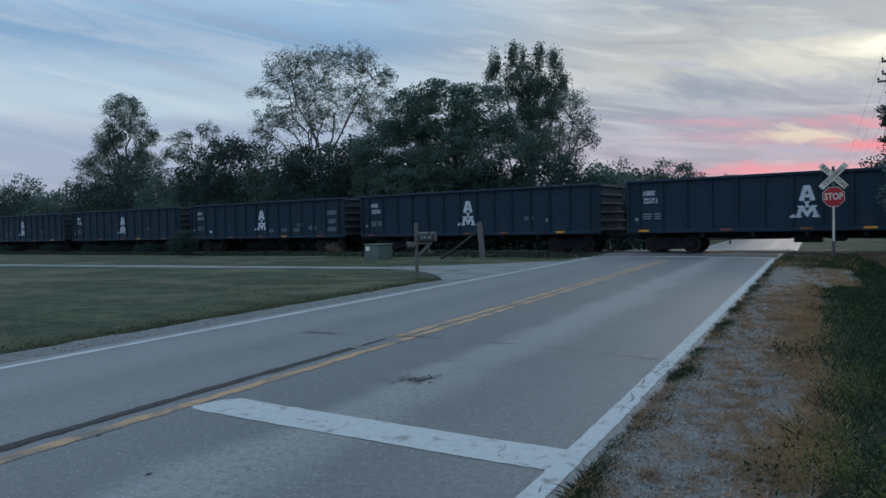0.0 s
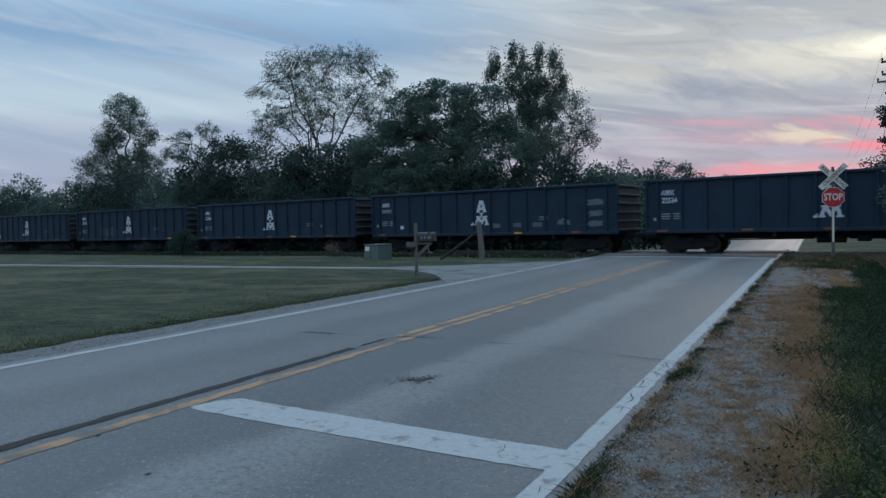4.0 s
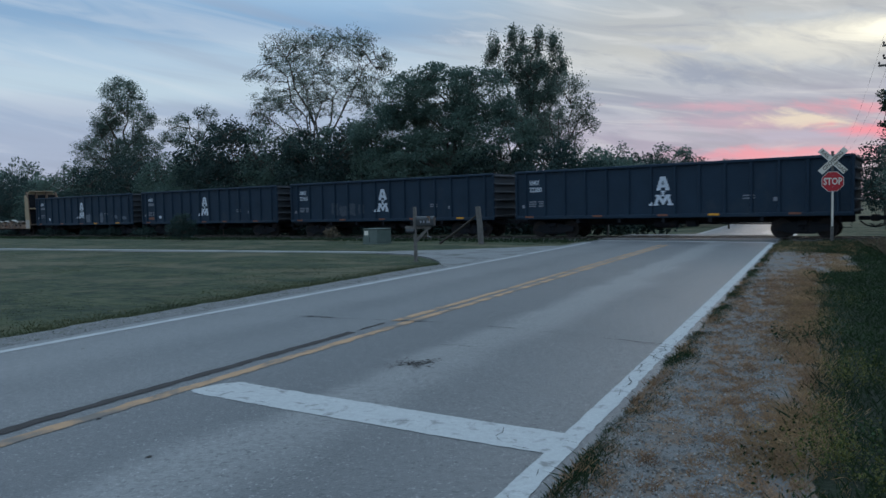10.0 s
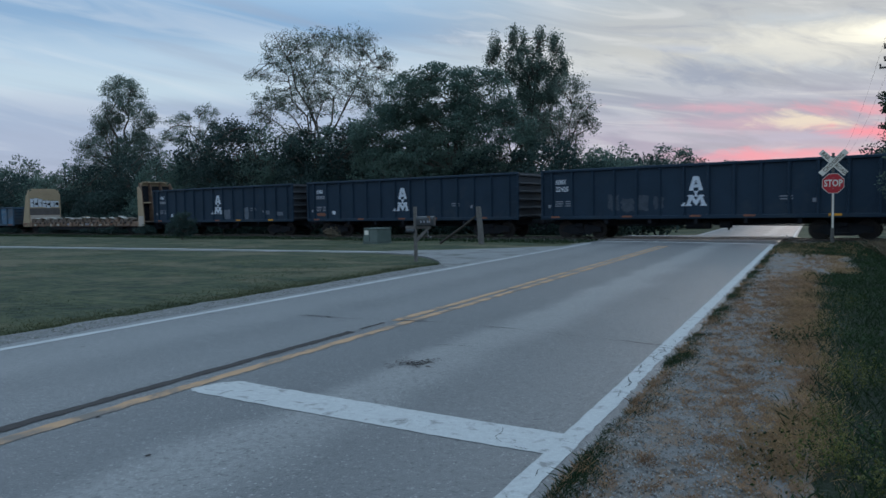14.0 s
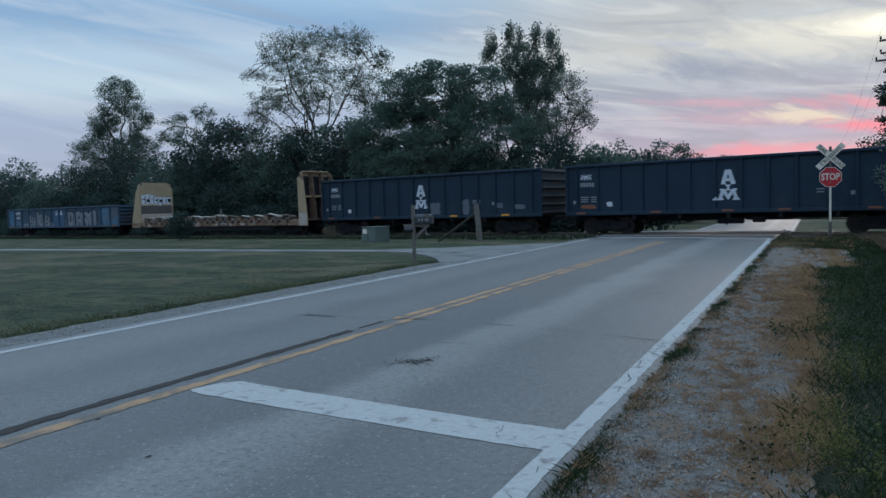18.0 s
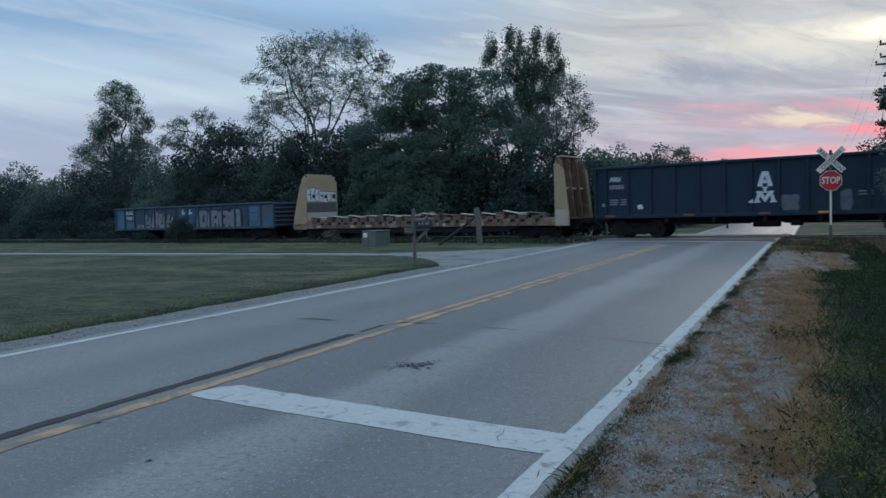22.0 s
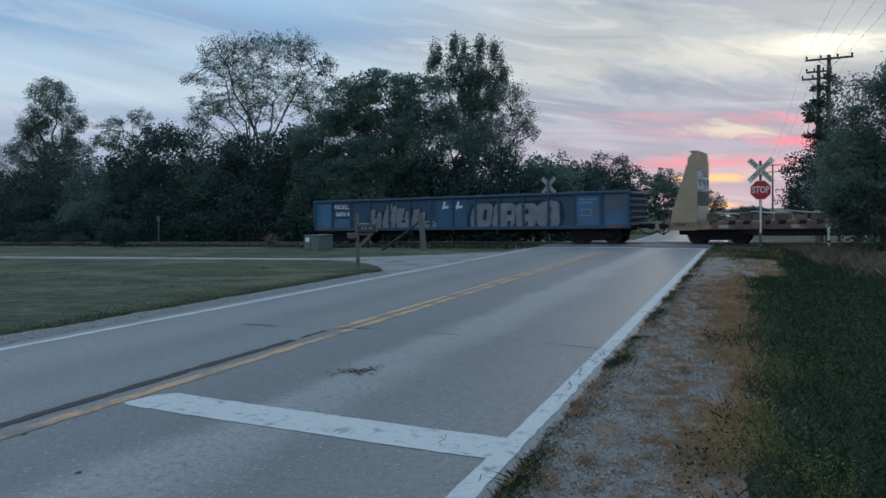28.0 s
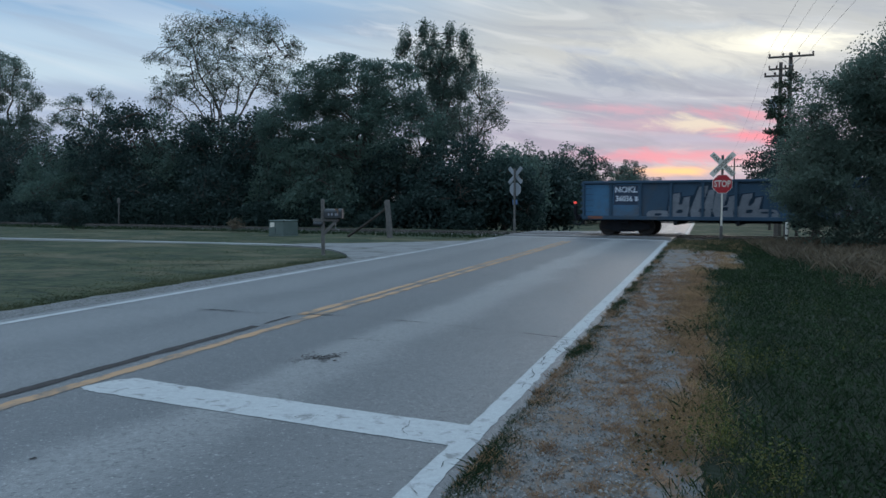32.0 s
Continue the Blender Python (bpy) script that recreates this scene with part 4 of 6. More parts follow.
def gondola(half, width, top, bottom, panels, paint, end_paint, name, label, inset=0.0):
    car = empty(name, pose(0, 0, 0), label, "railway car", "cars of the freight train")
    w = width / 2
    solid("floor", [box(-half, half, -w + 0.05, w - 0.05, bottom + 0.04, bottom + 0.14)], UNDER, car)
    for s in (-1, 1):
        solid("side_wall", [box(-half + 0.02, half - 0.02, min(s * (w - 0.10), s * (w - 0.13)), max(s * (w - 0.10), s * (w - 0.13)), bottom + 0.02, top - 0.08)], paint, car)
        y0, y1 = sorted((s * (w - 0.16), s * (w + 0.01)))
        solid("top_chord", [box(-half, half, y0, y1, top - 0.13, top, 0.025)], paint, car)
        y0, y1 = sorted((s * (w - 0.12), s * w))
        solid("side_sill", [box(-half, half, y0, y1, bottom, bottom + 0.17, 0.02)], paint, car)
        step = 2 * half / panels
        first = None
        for i in range(panels + 1):
            x = -half + step * i
            if inset:
                x = (-half + inset) + (2 * half - 2 * inset) * (i - 1) / (panels - 2)
            x = min(max(x, -half + 0.07), half - 0.07)
            if first is None:
                yo, yi = s * w, s * (w - 0.1)
                o = [(-0.075, yi), (-0.045, yo), (0.045, yo), (0.075, yi)]
                v = [(a, b, z) for z in (bottom + 0.16, top - 0.125) for a, b in o]
                first = solid("rib", [(v, [(0, 1, 5, 4), (1, 2, 6, 5), (2, 3, 7, 6), (3, 2, 1, 0), (4, 5, 6, 7), (0, 4, 7, 3)])], paint, car)
                first.matrix_basis = pose(x, 0, 0)
            else:
                again(first, pose(x, 0, 0), car)
    for s in (-1, 1):
        x = s * half
        solid("end_wall", [box(min(x - s * 0.06, x - s * 0.02), max(x - s * 0.06, x - s * 0.02), -w + 0.1, w - 0.1, bottom + 0.05, top - 0.02)], end_paint, car)
        n = 6
        for i in range(n):
            z = bottom + 0.2 + (top - bottom - 0.35) * i / (n - 1)
            x0, x1 = sorted((x - s * 0.02, x + s * 0.09))
            solid("end_rib", [box(x0, x1, -w + 0.06, w - 0.06, z - 0.06, z + 0.06, 0.03)], end_paint, car)
        # ladder on the near side of each end
        lx0 = x - s * 0.1
        for k, z in enumerate(lin(bottom + 0.1, top - 0.35, 6)):
            if k == 0:
                rung = solid("rung", [tube([(lx0, -w + 0.02, 0), (lx0, -w - 0.07, 0), (lx0 - s * 0.42, -w - 0.07, 0), (lx0 - s * 0.42, -w + 0.02, 0)], 0.014, 6)], paint, car)
                rung.matrix_basis = pose(0, 0, z)
            else:
                again(rung, pose(0, 0, z), car)
        solid("stirrup_step", [tube([(lx0, -w + 0.02, bottom + 0.02), (lx0, -w + 0.02, 0.48), (lx0 - s * 0.4, -w + 0.02, 0.48), (lx0 - s * 0.4, -w + 0.02, bottom + 0.02)], 0.018, 6)], UNDER, car)
        add_coupler(car, x + s * 0.02, s)
        add_truck(car, s * (half - 1.95))
    solid("centre_sill", [box(-half + 0.1, half - 0.1, -0.25, 0.25, 0.66, bottom + 0.05, 0.03)], UNDER, car)
    for i in range(5):
        x = -half * 0.55 + half * 0.275 * i
        solid("cross_bearer", [box(x - 0.08, x + 0.08, -w + 0.06, w - 0.06, bottom - 0.22, bottom + 0.05, 0.02)], UNDER, car)
    solid("air_reservoir", [tube([(-0.6, -0.75, 0.66), (0.5, -0.75, 0.66)], 0.19, 12)], UNDER, car)
    solid("brake_rigging", [tube([(-half + 2.8, -0.5, 0.62), (-0.7, -0.7, 0.66)], 0.03, 6), tube([(0.6, -0.7, 0.66), (half - 2.8, -0.5, 0.62)], 0.03, 6), box(0.9, 1.4, -0.95, -0.55, 0.52, 0.82, 0.04)], UNDER, car)
    return car


def add_logo(car, y, z):
    """Three plain white shapes: a peak, a block and a zigzag."""
    t = 0.004

    def at(pts):
        return [(x, z + h) for x, h in pts]

    peak = at([(-0.30, 0.09), (-0.12, 0.66), (0.12, 0.66), (0.30, 0.09), (0.30, 0.02), (0.10, 0.02), (0.10, 0.09), (0.12, 0.15), (-0.12, 0.15), (-0.10, 0.09), (-0.10, 0.02), (-0.30, 0.02)])
    solid("logo_peak", [plate(peak, y - t, y)], LOGO, car)
    solid("logo_notch", [plate(at([(-0.06, 0.29), (0.0, 0.50), (0.06, 0.29)]), y - t - 0.003, y - t)], STEEL_BLACK, car)
    solid("logo_block", [plate(at([(-0.11, 0.0), (0.11, 0.0), (0.11, -0.06), (0.055, -0.06), (0.055, -0.20), (0.11, -0.22), (0.11, -0.26), (-0.11, -0.26), (-0.11, -0.22), (-0.055, -0.20), (-0.055, -0.06), (-0.11, -0.06)]), y - t, y)], LOGO, car)
    zig = at([(-0.42, -0.60), (-0.30, -0.27), (-0.36, -0.25), (-0.36, -0.18), (-0.15, -0.18), (0.0, -0.44), (0.15, -0.18), (0.36, -0.18), (0.36, -0.25), (0.30, -0.27), (0.42, -0.60), (0.56, -0.61), (0.58, -0.68), (0.20, -0.68), (0.20, -0.61), (0.25, -0.59), (0.20, -0.38), (0.02, -0.66), (-0.02, -0.66), (-0.20, -0.38), (-0.25, -0.59), (-0.20, -0.61), (-0.20, -0.68), (-0.47, -0.68), (-0.47, -0.61)])
    solid("logo_zigzag", [plate(zig, y - t, y)], LOGO, car)
    solid("logo_foot", [plate(at([(-0.64, -0.68), (-0.475, -0.68), (-0.475, -0.50), (-0.56, -0.58), (-0.64, -0.62)]), y - 0.1 - t, y - 0.08)], LOGO, car)


def bars(car, x0, y, z, rows, mat, name="stencil_bar"):
    """Unreadable stencilled lines as plain bars: rows of (dx, dz, width, height)."""
    for dx, dz, w, h in rows:
        solid(name, [box(x0 + dx, x0 + dx + w, y - 0.004, y, z + dz, z + dz + h)], mat, car)


def patches(car, y, spots, mat, seed):
    """Weathered or painted-over patches on the side sheets."""
    rr = random.Random(seed)
    for x, z, w, h in spots:
        n = 22
        o = [(x + 0.5 * w * rr.uniform(0.70, 1.08) * max(-1, min(1, 1.35 * math.cos(k * 6.283 / n))), z + 0.5 * h * rr.uniform(0.70, 1.08) * max(-1, min(1, 1.35 * math.sin(k * 6.283 / n)))) for k in range(n)]
        solid("paint_patch", [plate(o, y - 0.005, y - 0.001)], mat, car)


HALF, TOP, LOW, Y_SIDE = 7.78, 3.47, 0.96, -1.43
first_car = gondola(HALF, 3.10, TOP, LOW, 15, STEEL_BLACK, STEEL_END, "gondola_car", "black high-sided gondola car with ribbed sides", 0.6)
CARS = [first_car] + [copy_thing(first_car, pose(0, 0, 0)) for i in range(6)]
CAR_AT = [4.15 - 16.87 * i for i in range(7)]
NUMBERS = ["22371", "22534", "", "22280", "22425", "", ""]
for i, car in enumerate(CARS):
    y = Y_SIDE - 0.02
    add_logo(car, y, 2.22)
    writing("AIMX", 0.23, LETTER, car, pose(-6.70, y - 0.002, 2.84) @ Matrix.Diagonal((0.72, 1, 1, 1)), "reporting_mark", bold=0.03)
    if i in (0, 1, 3, 4):
        writing(NUMBERS[i], 0.23, LETTER, car, pose(-6.62, y - 0.002, 2.48) @ Matrix.Diagonal((0.85, 1, 1, 1)), "car_number", bold=0.03)
    else:
        bars(car, -7.0, y, 2.38, [(0, 0, 0.11, 0.20), (0.15, 0, 0.11, 0.20), (0.30, 0, 0.11, 0.20), (0.45, 0, 0.11, 0.20), (0.60, 0, 0.11, 0.20)], LETTER_DIM)
    bars(car, -7.0, y, 1.62, [(0, 0.22, 0.42, 0.05), (0.55, 0.22, 0.42, 0.05), (0, 0.11, 0.42, 0.05), (0.55, 0.11, 0.42, 0.05), (0, 0, 0.38, 0.05), (0.55, 0, 0.34, 0.05)], LETTER_DIM)
    bars(car, -7.35, Y_SIDE - 0.12, 1.55, [(0, 0, 0.14, 0.16)], LETTER_DIM)
    bars(car, 3.5, y, 1.75, [(0, 0.12, 0.5, 0.05), (0, 0, 0.5, 0.05)], LETTER_DIM)
    bars(car, 4.75, y, 1.62, [(0, 0, 0.22, 0.17)], LETTER_DIM, "stencil_patch")
    for k, x in enumerate((-6.95, -3.2, 0.0, 2.3, 5.6)):
        bright = (i in (1, 4) and k == 4) or (i == 0 and k in (0, 3)) or (i == 2 and k == 3) or (i == 3 and k == 3) or (i == 6 and k in (3, 4))
        solid("reflector", [box(x - 0.24, x + 0.24, -1.562, -1.551, 1.04, 1.13, 0.003)], ORANGE if bright else DUSTY_ORANGE, car)
patches(CARS[2], Y_SIDE - 0.02, [(0.95, 1.5, 0.5, 0.25), (2.2, 1.5, 0.55, 0.22), (3.4, 1.5, 0.6, 0.25), (4.9, 1.6, 0.75, 0.3), (6.6, 2.55, 0.9, 0.3), (6.6, 2.0, 0.8, 0.3), (6.6, 1.5, 0.85, 0.3)], SPRAY_DIM, 3)
patches(CARS[2], Y_SIDE - 0.02, [(-5.5, 1.5, 0.26, 0.2)], LETTER, 3)
patches(CARS[4], Y_SIDE - 0.02, [(-3.9, 1.75, 0.6, 0.8), (-3.2, 1.65, 0.7, 0.7), (-2.45, 1.75, 0.6, 0.85), (-1.7, 1.7, 0.5, 0.6)], SPRAY_FAINT, 4)
patches(CARS[5], Y_SIDE - 0.02, [(-5.5, 1.5, 0.3, 0.24)], LETTER, 6)
patches(CARS[6], Y_SIDE - 0.02, [(-5.5, 1.5, 0.28, 0.24)], LETTER, 8)
patches(CARS[5], Y_SIDE - 0.02, [(-6.6, 1.4, 0.8, 0.2)], DUSTY_ORANGE, 6)
patches(CARS[6], Y_SIDE - 0.02, [(0.95, 1.55, 0.8, 0.7), (3.0, 1.6, 0.7, 0.9), (5.2, 1.6, 0.5, 0.3), (6.4, 1.5, 0.7, 0.25)], SPRAY_DIM, 5)

# the flat car between high bulkheads
FLAT_AT, FLAT_HALF = -116.1, 9.85
flat = empty("bulkhead_flat_car", pose(0, 0, 0), "rusty ochre bulkhead flat car loaded with timber cribbing", "railway car", "cars of the freight train")


def build_flat():
    h = FLAT_HALF
    solid("deck", [box(-h, h, -1.40, 1.40, 0.98, 1.06)], TIMBER, flat)
    for y in (-1.40, 1.40):
        y0, y1 = sorted((y, y + math.copysign(0.1, y)))
        solid("side_sill", [box(-h, h, y0, y1, 0.68, 1.05, 0.02)], RUST, flat)
    pocket = solid("stake_pocket", [box(-0.09, 0.09, -1.58, -1.50, 0.74, 1.02, 0.015)], RUST, flat)
    pocket.matrix_basis = pose(-7.9, 0, 0)
    for i in range(1, 17):
        again(pocket, pose(-7.9 + 0.99 * i, 0, 0), flat)
    solid("centre_sill", [box(-h + 0.2, h - 0.2, -0.3, 0.3, 0.42, 0.98, 0.03)], UNDER, flat)
    # Deep sills as near-black plates, which also stand for the shadow below the deck.
    for y in (-1.38, 1.36):
        solid("fishbelly_sill", [plate([(-7.2, 0.70), (-6.2, 0.40), (6.2, 0.40), (7.2, 0.70)], y, y + 0.02)], UNDER, flat, "grimy deep sill, its dark also the shade under the deck")
    rr = random.Random(12)
    x = -8.25
    while x < 8.2:
        z = 1.065
        hgt = rr.uniform(0.17, 0.28)
        solid("cribbing_block", [box(x, x + 0.50, -1.42, -1.08, z, z + hgt, 0.02)], rr.choice((TIMBER, RUST, TIMBER)), flat)
        solid("cribbing_block", [box(x + 0.78, x + 1.24, -1.42, -1.08, z, z + hgt * 0.8, 0.02)], rr.choice((TIMBER, TIMBER, BULK_DARK)), flat)
        solid("cribbing_block", [box(x, x + 0.5, 0.9, 1.3, z, z + hgt, 0.02)], TIMBER, flat)
        solid("cribbing_cap", [box(x + 0.02, x + 0.52, -1.44, -1.0, z + hgt + 0.004, z + hgt + rr.uniform(0.09, 0.14), 0.02)], rr.choice((TIMBER, TIMBER_PALE)), flat)
        plank = solid("plank", [box(-0.60, 0.60, -0.18, 0.18, 0, 0.055, 0.01)], rr.choice((TIMBER, TIMBER_PALE, TIMBER_PALE)), flat)
        plank.matrix_basis = pose(x + 1.06, -1.22, z + hgt + 0.06, 0, rr.uniform(3, 11), rr.uniform(-7, 7))
        # Dark plates laid on the sill stand for the shade in its holes.
        for hx in (x + 0.14, x + 0.92):
            solid("pocket_shade", [plate([(hx, 0.90), (hx + 0.30, 0.90), (hx + 0.34, 1.05), (hx + 0.05, 1.05)], -1.507, -1.502)], UNDER, flat)
        if rr.random() < 0.4:
            solid("paint_patch", [box(x + 0.55, x + 0.95, -1.507, -1.502, 0.74, 0.88)], rr.choice((BULK_PALE, TIMBER_PALE, BULK_DARK)), flat)
        x += 1.38
    solid("strap", [tube([(0.9, -1.45, 1.1), (1.0, -1.45, 1.35), (1.2, -1.42, 1.5), (1.5, -1.3, 1.52)], 0.03, 6)], BULK, flat)
    # a bulkhead: face, gussets at both sides, ribs at the back
    for s in (-1, 1):
        fx = -8.62 if s < 0 else 9.10
        bh = new("bulkhead")
        bh.parent, bh.matrix_basis = flat, pose(fx, 0, 0)
        face = [(-1.44, 1.07), (1.44, 1.07), (1.44, 3.80), (1.06, 4.22), (-1.06, 4.22), (-1.44, 3.80)]
        v = [(0, y, z) for y, z in face] + [(s * 0.06, y, z) for y, z in face]
        n = len(face)
        solid("face_plate", [(v, [tuple(range(n)), tuple(range(2 * n - 1, n - 1, -1))] + [(k, n + k, n + (k + 1) % n, (k + 1) % n) for k in range(n)])], BULK, bh)
        for y in (-1.5, 1.44):
            g = [(0, 0.66), (s * (1.15 if s < 0 else 0.80), 0.66), (s * (1.12 if s < 0 else 0.78), 1.3), (s * (0.46 if s < 0 else 0.52), 3.55), (s * (0.2 if s < 0 else 0.22), 3.80), (0, 3.80)]
            solid("gusset", [plate(g, y, y + 0.06)], BULK, bh)
        for y in (-1.36, -0.5, 0.45, 1.36):
            o = [(s * 0.068, 1.07), (s * 0.70, 1.07), (s * 0.40, 3.9), (s * 0.2, 4.14), (s * 0.068, 4.14)]
            solid("back_rib", [plate(o if s > 0 else o[::-1], y - 0.035, y + 0.035)], RUST if s > 0 else BULK, bh)
        # An added dark sheet stands for the shade inside the open back frame.
        x0, x1 = sorted((s * 0.061, s * 0.067))
        solid("back_shade_sheet", [box(x0, x1, -1.40, 1.40, 1.10, 3.9)], UNDER, bh, "dark sheet for the shaded gaps in the back frame")
        x0, x1 = sorted((s * 0.068, s * 0.36))
        solid("back_beam", [box(x0, x1, -1.40, 1.40, 2.5, 2.62, 0.02)], BULK, bh)
        solid("top_beam", [box(x0, x1, -1.1, 1.1, 4.16, 4.24, 0.02)], BULK, bh)
        if s < 0:
            solid("rusty_patch", [box(0.001, 0.008, -1.40, 1.40, 1.75, 2.40)], GRIMY_PATCH, bh)
            solid("pale_patch", [box(0.001, 0.009, -1.35, 1.38, 1.2, 1.74)], BULK_PALE, bh)
            k = random.Random(5)
            for j in range(7):
                y = -1.14 + 0.38 * j
                za, zb = 2.42 + k.uniform(0, 0.12), 3.22 + k.uniform(-0.18, 0.16)
                solid("spray_bar", [box(0.001, 0.010 + 0.0004 * j, y - 0.19, y + 0.18, za, zb)], LETTER, bh)
                solid("spray_outline", [box(0.001, 0.016 + 0.0004 * j, y + 0.10, y + 0.15, za + 0.05, zb - 0.1), box(0.001, 0.016 + 0.0004 * j, y - 0.12, y + 0.10, za + 0.28 + k.uniform(-0.1, 0.15), za + 0.34 + k.uniform(0.02, 0.12)), box(0.001, 0.015 + 0.0004 * j, y - 0.17, y + 0.16, zb + 0.002, zb + 0.03)], UNDER, bh)
        else:
            solid("pale_patch", [box(0.05, 0.75, -1.507, -1.501, 0.7, 1.5)], BULK_PALE, bh)
    for s in (-1, 1):
        add_coupler(flat, s * h, s)
        add_truck(flat, s * (h - 2.0))
    solid("reflector", [box(-9.55, -9.10, -1.512, -1.505, 0.86, 1.00, 0.003)], DUSTY_ORANGE, flat)
    solid("reflector", [box(5.0, 5.4, -1.512, -1.505, 0.80, 0.92, 0.003)], DUSTY_ORANGE, flat)
    for k, x in enumerate((-2.2, -1.9, -1.65, 0.9, 1.2, 1.45, 1.7)):
        solid("stencil_bar", [box(x, x + 0.17, -1.511, -1.504, 0.78, 0.95)], LETTER_DIM, flat)


build_flat()

# the low blue gondola at the train's end
BLUE_AT, BLUE_HALF = -137.2, 9.5
blue = gondola(BLUE_HALF, 3.10, 2.56, 0.76, 14, BLUE_DARK, BLUE_DARK, "low_gondola_car", "faded blue low gondola car with silver spray paint")


def build_blue():
    y = Y_SIDE - 0.02
    for x0, x1 in ((-9.42, -8.23), (-8.05, -6.85), (-0.95, 0.82), (6.85, 8.0), (8.22, 9.4)):
        solid("repainted_panel", [box(x0, x1, y - 0.003, y, 0.95, 2.40)], BLUE_WORN if abs(x0) < 2 else BLUE, blue)
    solid("number_panel", [box(-8.02, -6.88, y - 0.005, y - 0.0035, 1.45, 2.36)], surface("navy_panel_paint", (0.030, 0.050, 0.085), (0.022, 0.036, 0.06), 0.6, scale=2, bump=0.1), blue, "dark navy number panel")
    writing("NOKL", 0.26, LETTER, blue, pose(-7.45, y - 0.009, 2.14), "reporting_mark")
    writing("36036", 0.24, LETTER, blue, pose(-7.53, y - 0.009, 1.73) @ Matrix.Diagonal((0.9, 1, 1, 1)), "car_number")
    bars(blue, -7.03, y - 0.006, 1.62, [(0, 0, 0.12, 0.22)], LETTER)
    bars(blue, 7.0, y - 0.004, 1.4, [(0, 0.75, 0.35, 0.06), (0.45, 0.75, 0.4, 0.06), (0, 0.6, 0.7, 0.05), (0.1, 0.0, 0.5, 0.04), (0.1, 0.28, 0.5, 0.04), (0.1, 0.0, 0.04, 0.3), (0.58, 0.0, 0.04, 0.3)], LETTER_DIM)
    solid("reflector", [box(-9.2, -8.5, -1.558, -1.551, 0.80, 0.92, 0.003)], DUSTY_ORANGE, blue)
    solid("reflector", [box(8.4, 9.2, -1.558, -1.551, 0.80, 0.92, 0.003)], DUSTY_ORANGE, blue)
    # silver spray-painted blocks with dark edges
    rr = random.Random(21)

    def blob(x, z, w, h, lean, mat, dy, name="spray_shape"):
        h, z = h * 1.05, z
        n = 16
        o = []
        for k in range(n):
            a = k * 6.283 / n
            c, s = math.cos(a), math.sin(a)
            px = math.copysign(abs(c) ** 0.5, c) * w / 2 * rr.uniform(0.9, 1.08)
            pz = math.copysign(abs(s) ** 0.5, s) * h / 2 * rr.uniform(0.92, 1.08)
            o.append((x + px + lean * pz, z + pz))
        solid(name, [plate(o, y - dy - 0.002, y - dy)], mat, blue)

    def stroke(x0, z0, x1, z1, w, dy, mat):
        o = [(x0 - w * rr.uniform(0.5, 0.75), z0), (x0 + w * rr.uniform(0.5, 0.75), z0 + 0.03), (x1 + w * rr.uniform(0.35, 0.6), z1), (x1 - w * rr.uniform(0.35, 0.6), z1 - 0.05)]
        solid("spray_stroke", [plate(o, y - dy - 0.002, y - dy)], mat, blue)

    # four bulb-footed shapes with dark edges and small counters
    for k, (cx, top, tilt) in enumerate(((-5.10, 1.98, 0.10), (-4.15, 2.30, 0.34), (-3.20, 2.02, 0.12), (-2.22, 1.95, 0.22))):
        d = 0.0012 * k
        blob(cx, 1.22, 1.00, 0.86, 0.05, STEEL_BLACK, 0.004 + d, "spray_shadow")
        stroke(cx - 0.20, 1.10, cx - 0.22 + tilt, top + 0.04, 0.58, 0.005 + d, STEEL_BLACK)
        stroke(cx + 0.26, 1.20, cx + 0.30 + tilt * 0.5, top - 0.10, 0.46, 0.006 + d, STEEL_BLACK)
        blob(cx, 1.16, 0.84, 0.64, 0.05, SILVER, 0.010 + d)
        stroke(cx - 0.20, 1.15, cx - 0.22 + tilt, top, 0.42, 0.016 + d, SILVER)
        stroke(cx + 0.26, 1.25, cx + 0.30 + tilt * 0.5, top - 0.15, 0.30, 0.022 + d, SILVER)
        blob(cx + 0.05, 1.20 + rr.uniform(-0.05, 0.08), 0.26, 0.15, 0.3, STEEL_BLACK, 0.028 + d, "spray_gap")
        blob(cx + 0.10, 1.60 + rr.uniform(-0.05, 0.08), 0.13, 0.30, 0.3, STEEL_BLACK, 0.028 + d, "spray_gap")
    blob(-6.0, 1.02, 0.95, 0.36, 0.2, SILVER, 0.034)
    blob(-5.97, 1.02, 0.30, 0.10, 0.2, STEEL_BLACK, 0.037, "spray_gap")
    blob(-1.45, 1.04, 0.90, 0.44, -0.2, SILVER, 0.034)
    blob(-1.45, 1.12, 0.55, 0.07, 0.0, STEEL_BLACK, 0.037, "spray_gap")
    # one broad silver block of letters, parted by narrow dark gaps
    o = [(0.78, 0.82), (0.90, 1.55), (1.15, 2.10), (2.3, 2.24), (3.6, 2.16), (5.0, 2.24), (6.15, 2.14), (6.30, 1.4), (6.12, 0.82)]
    solid("spray_shadow", [plate(o, y - 0.006, y - 0.004)], STEEL_BLACK, blue)
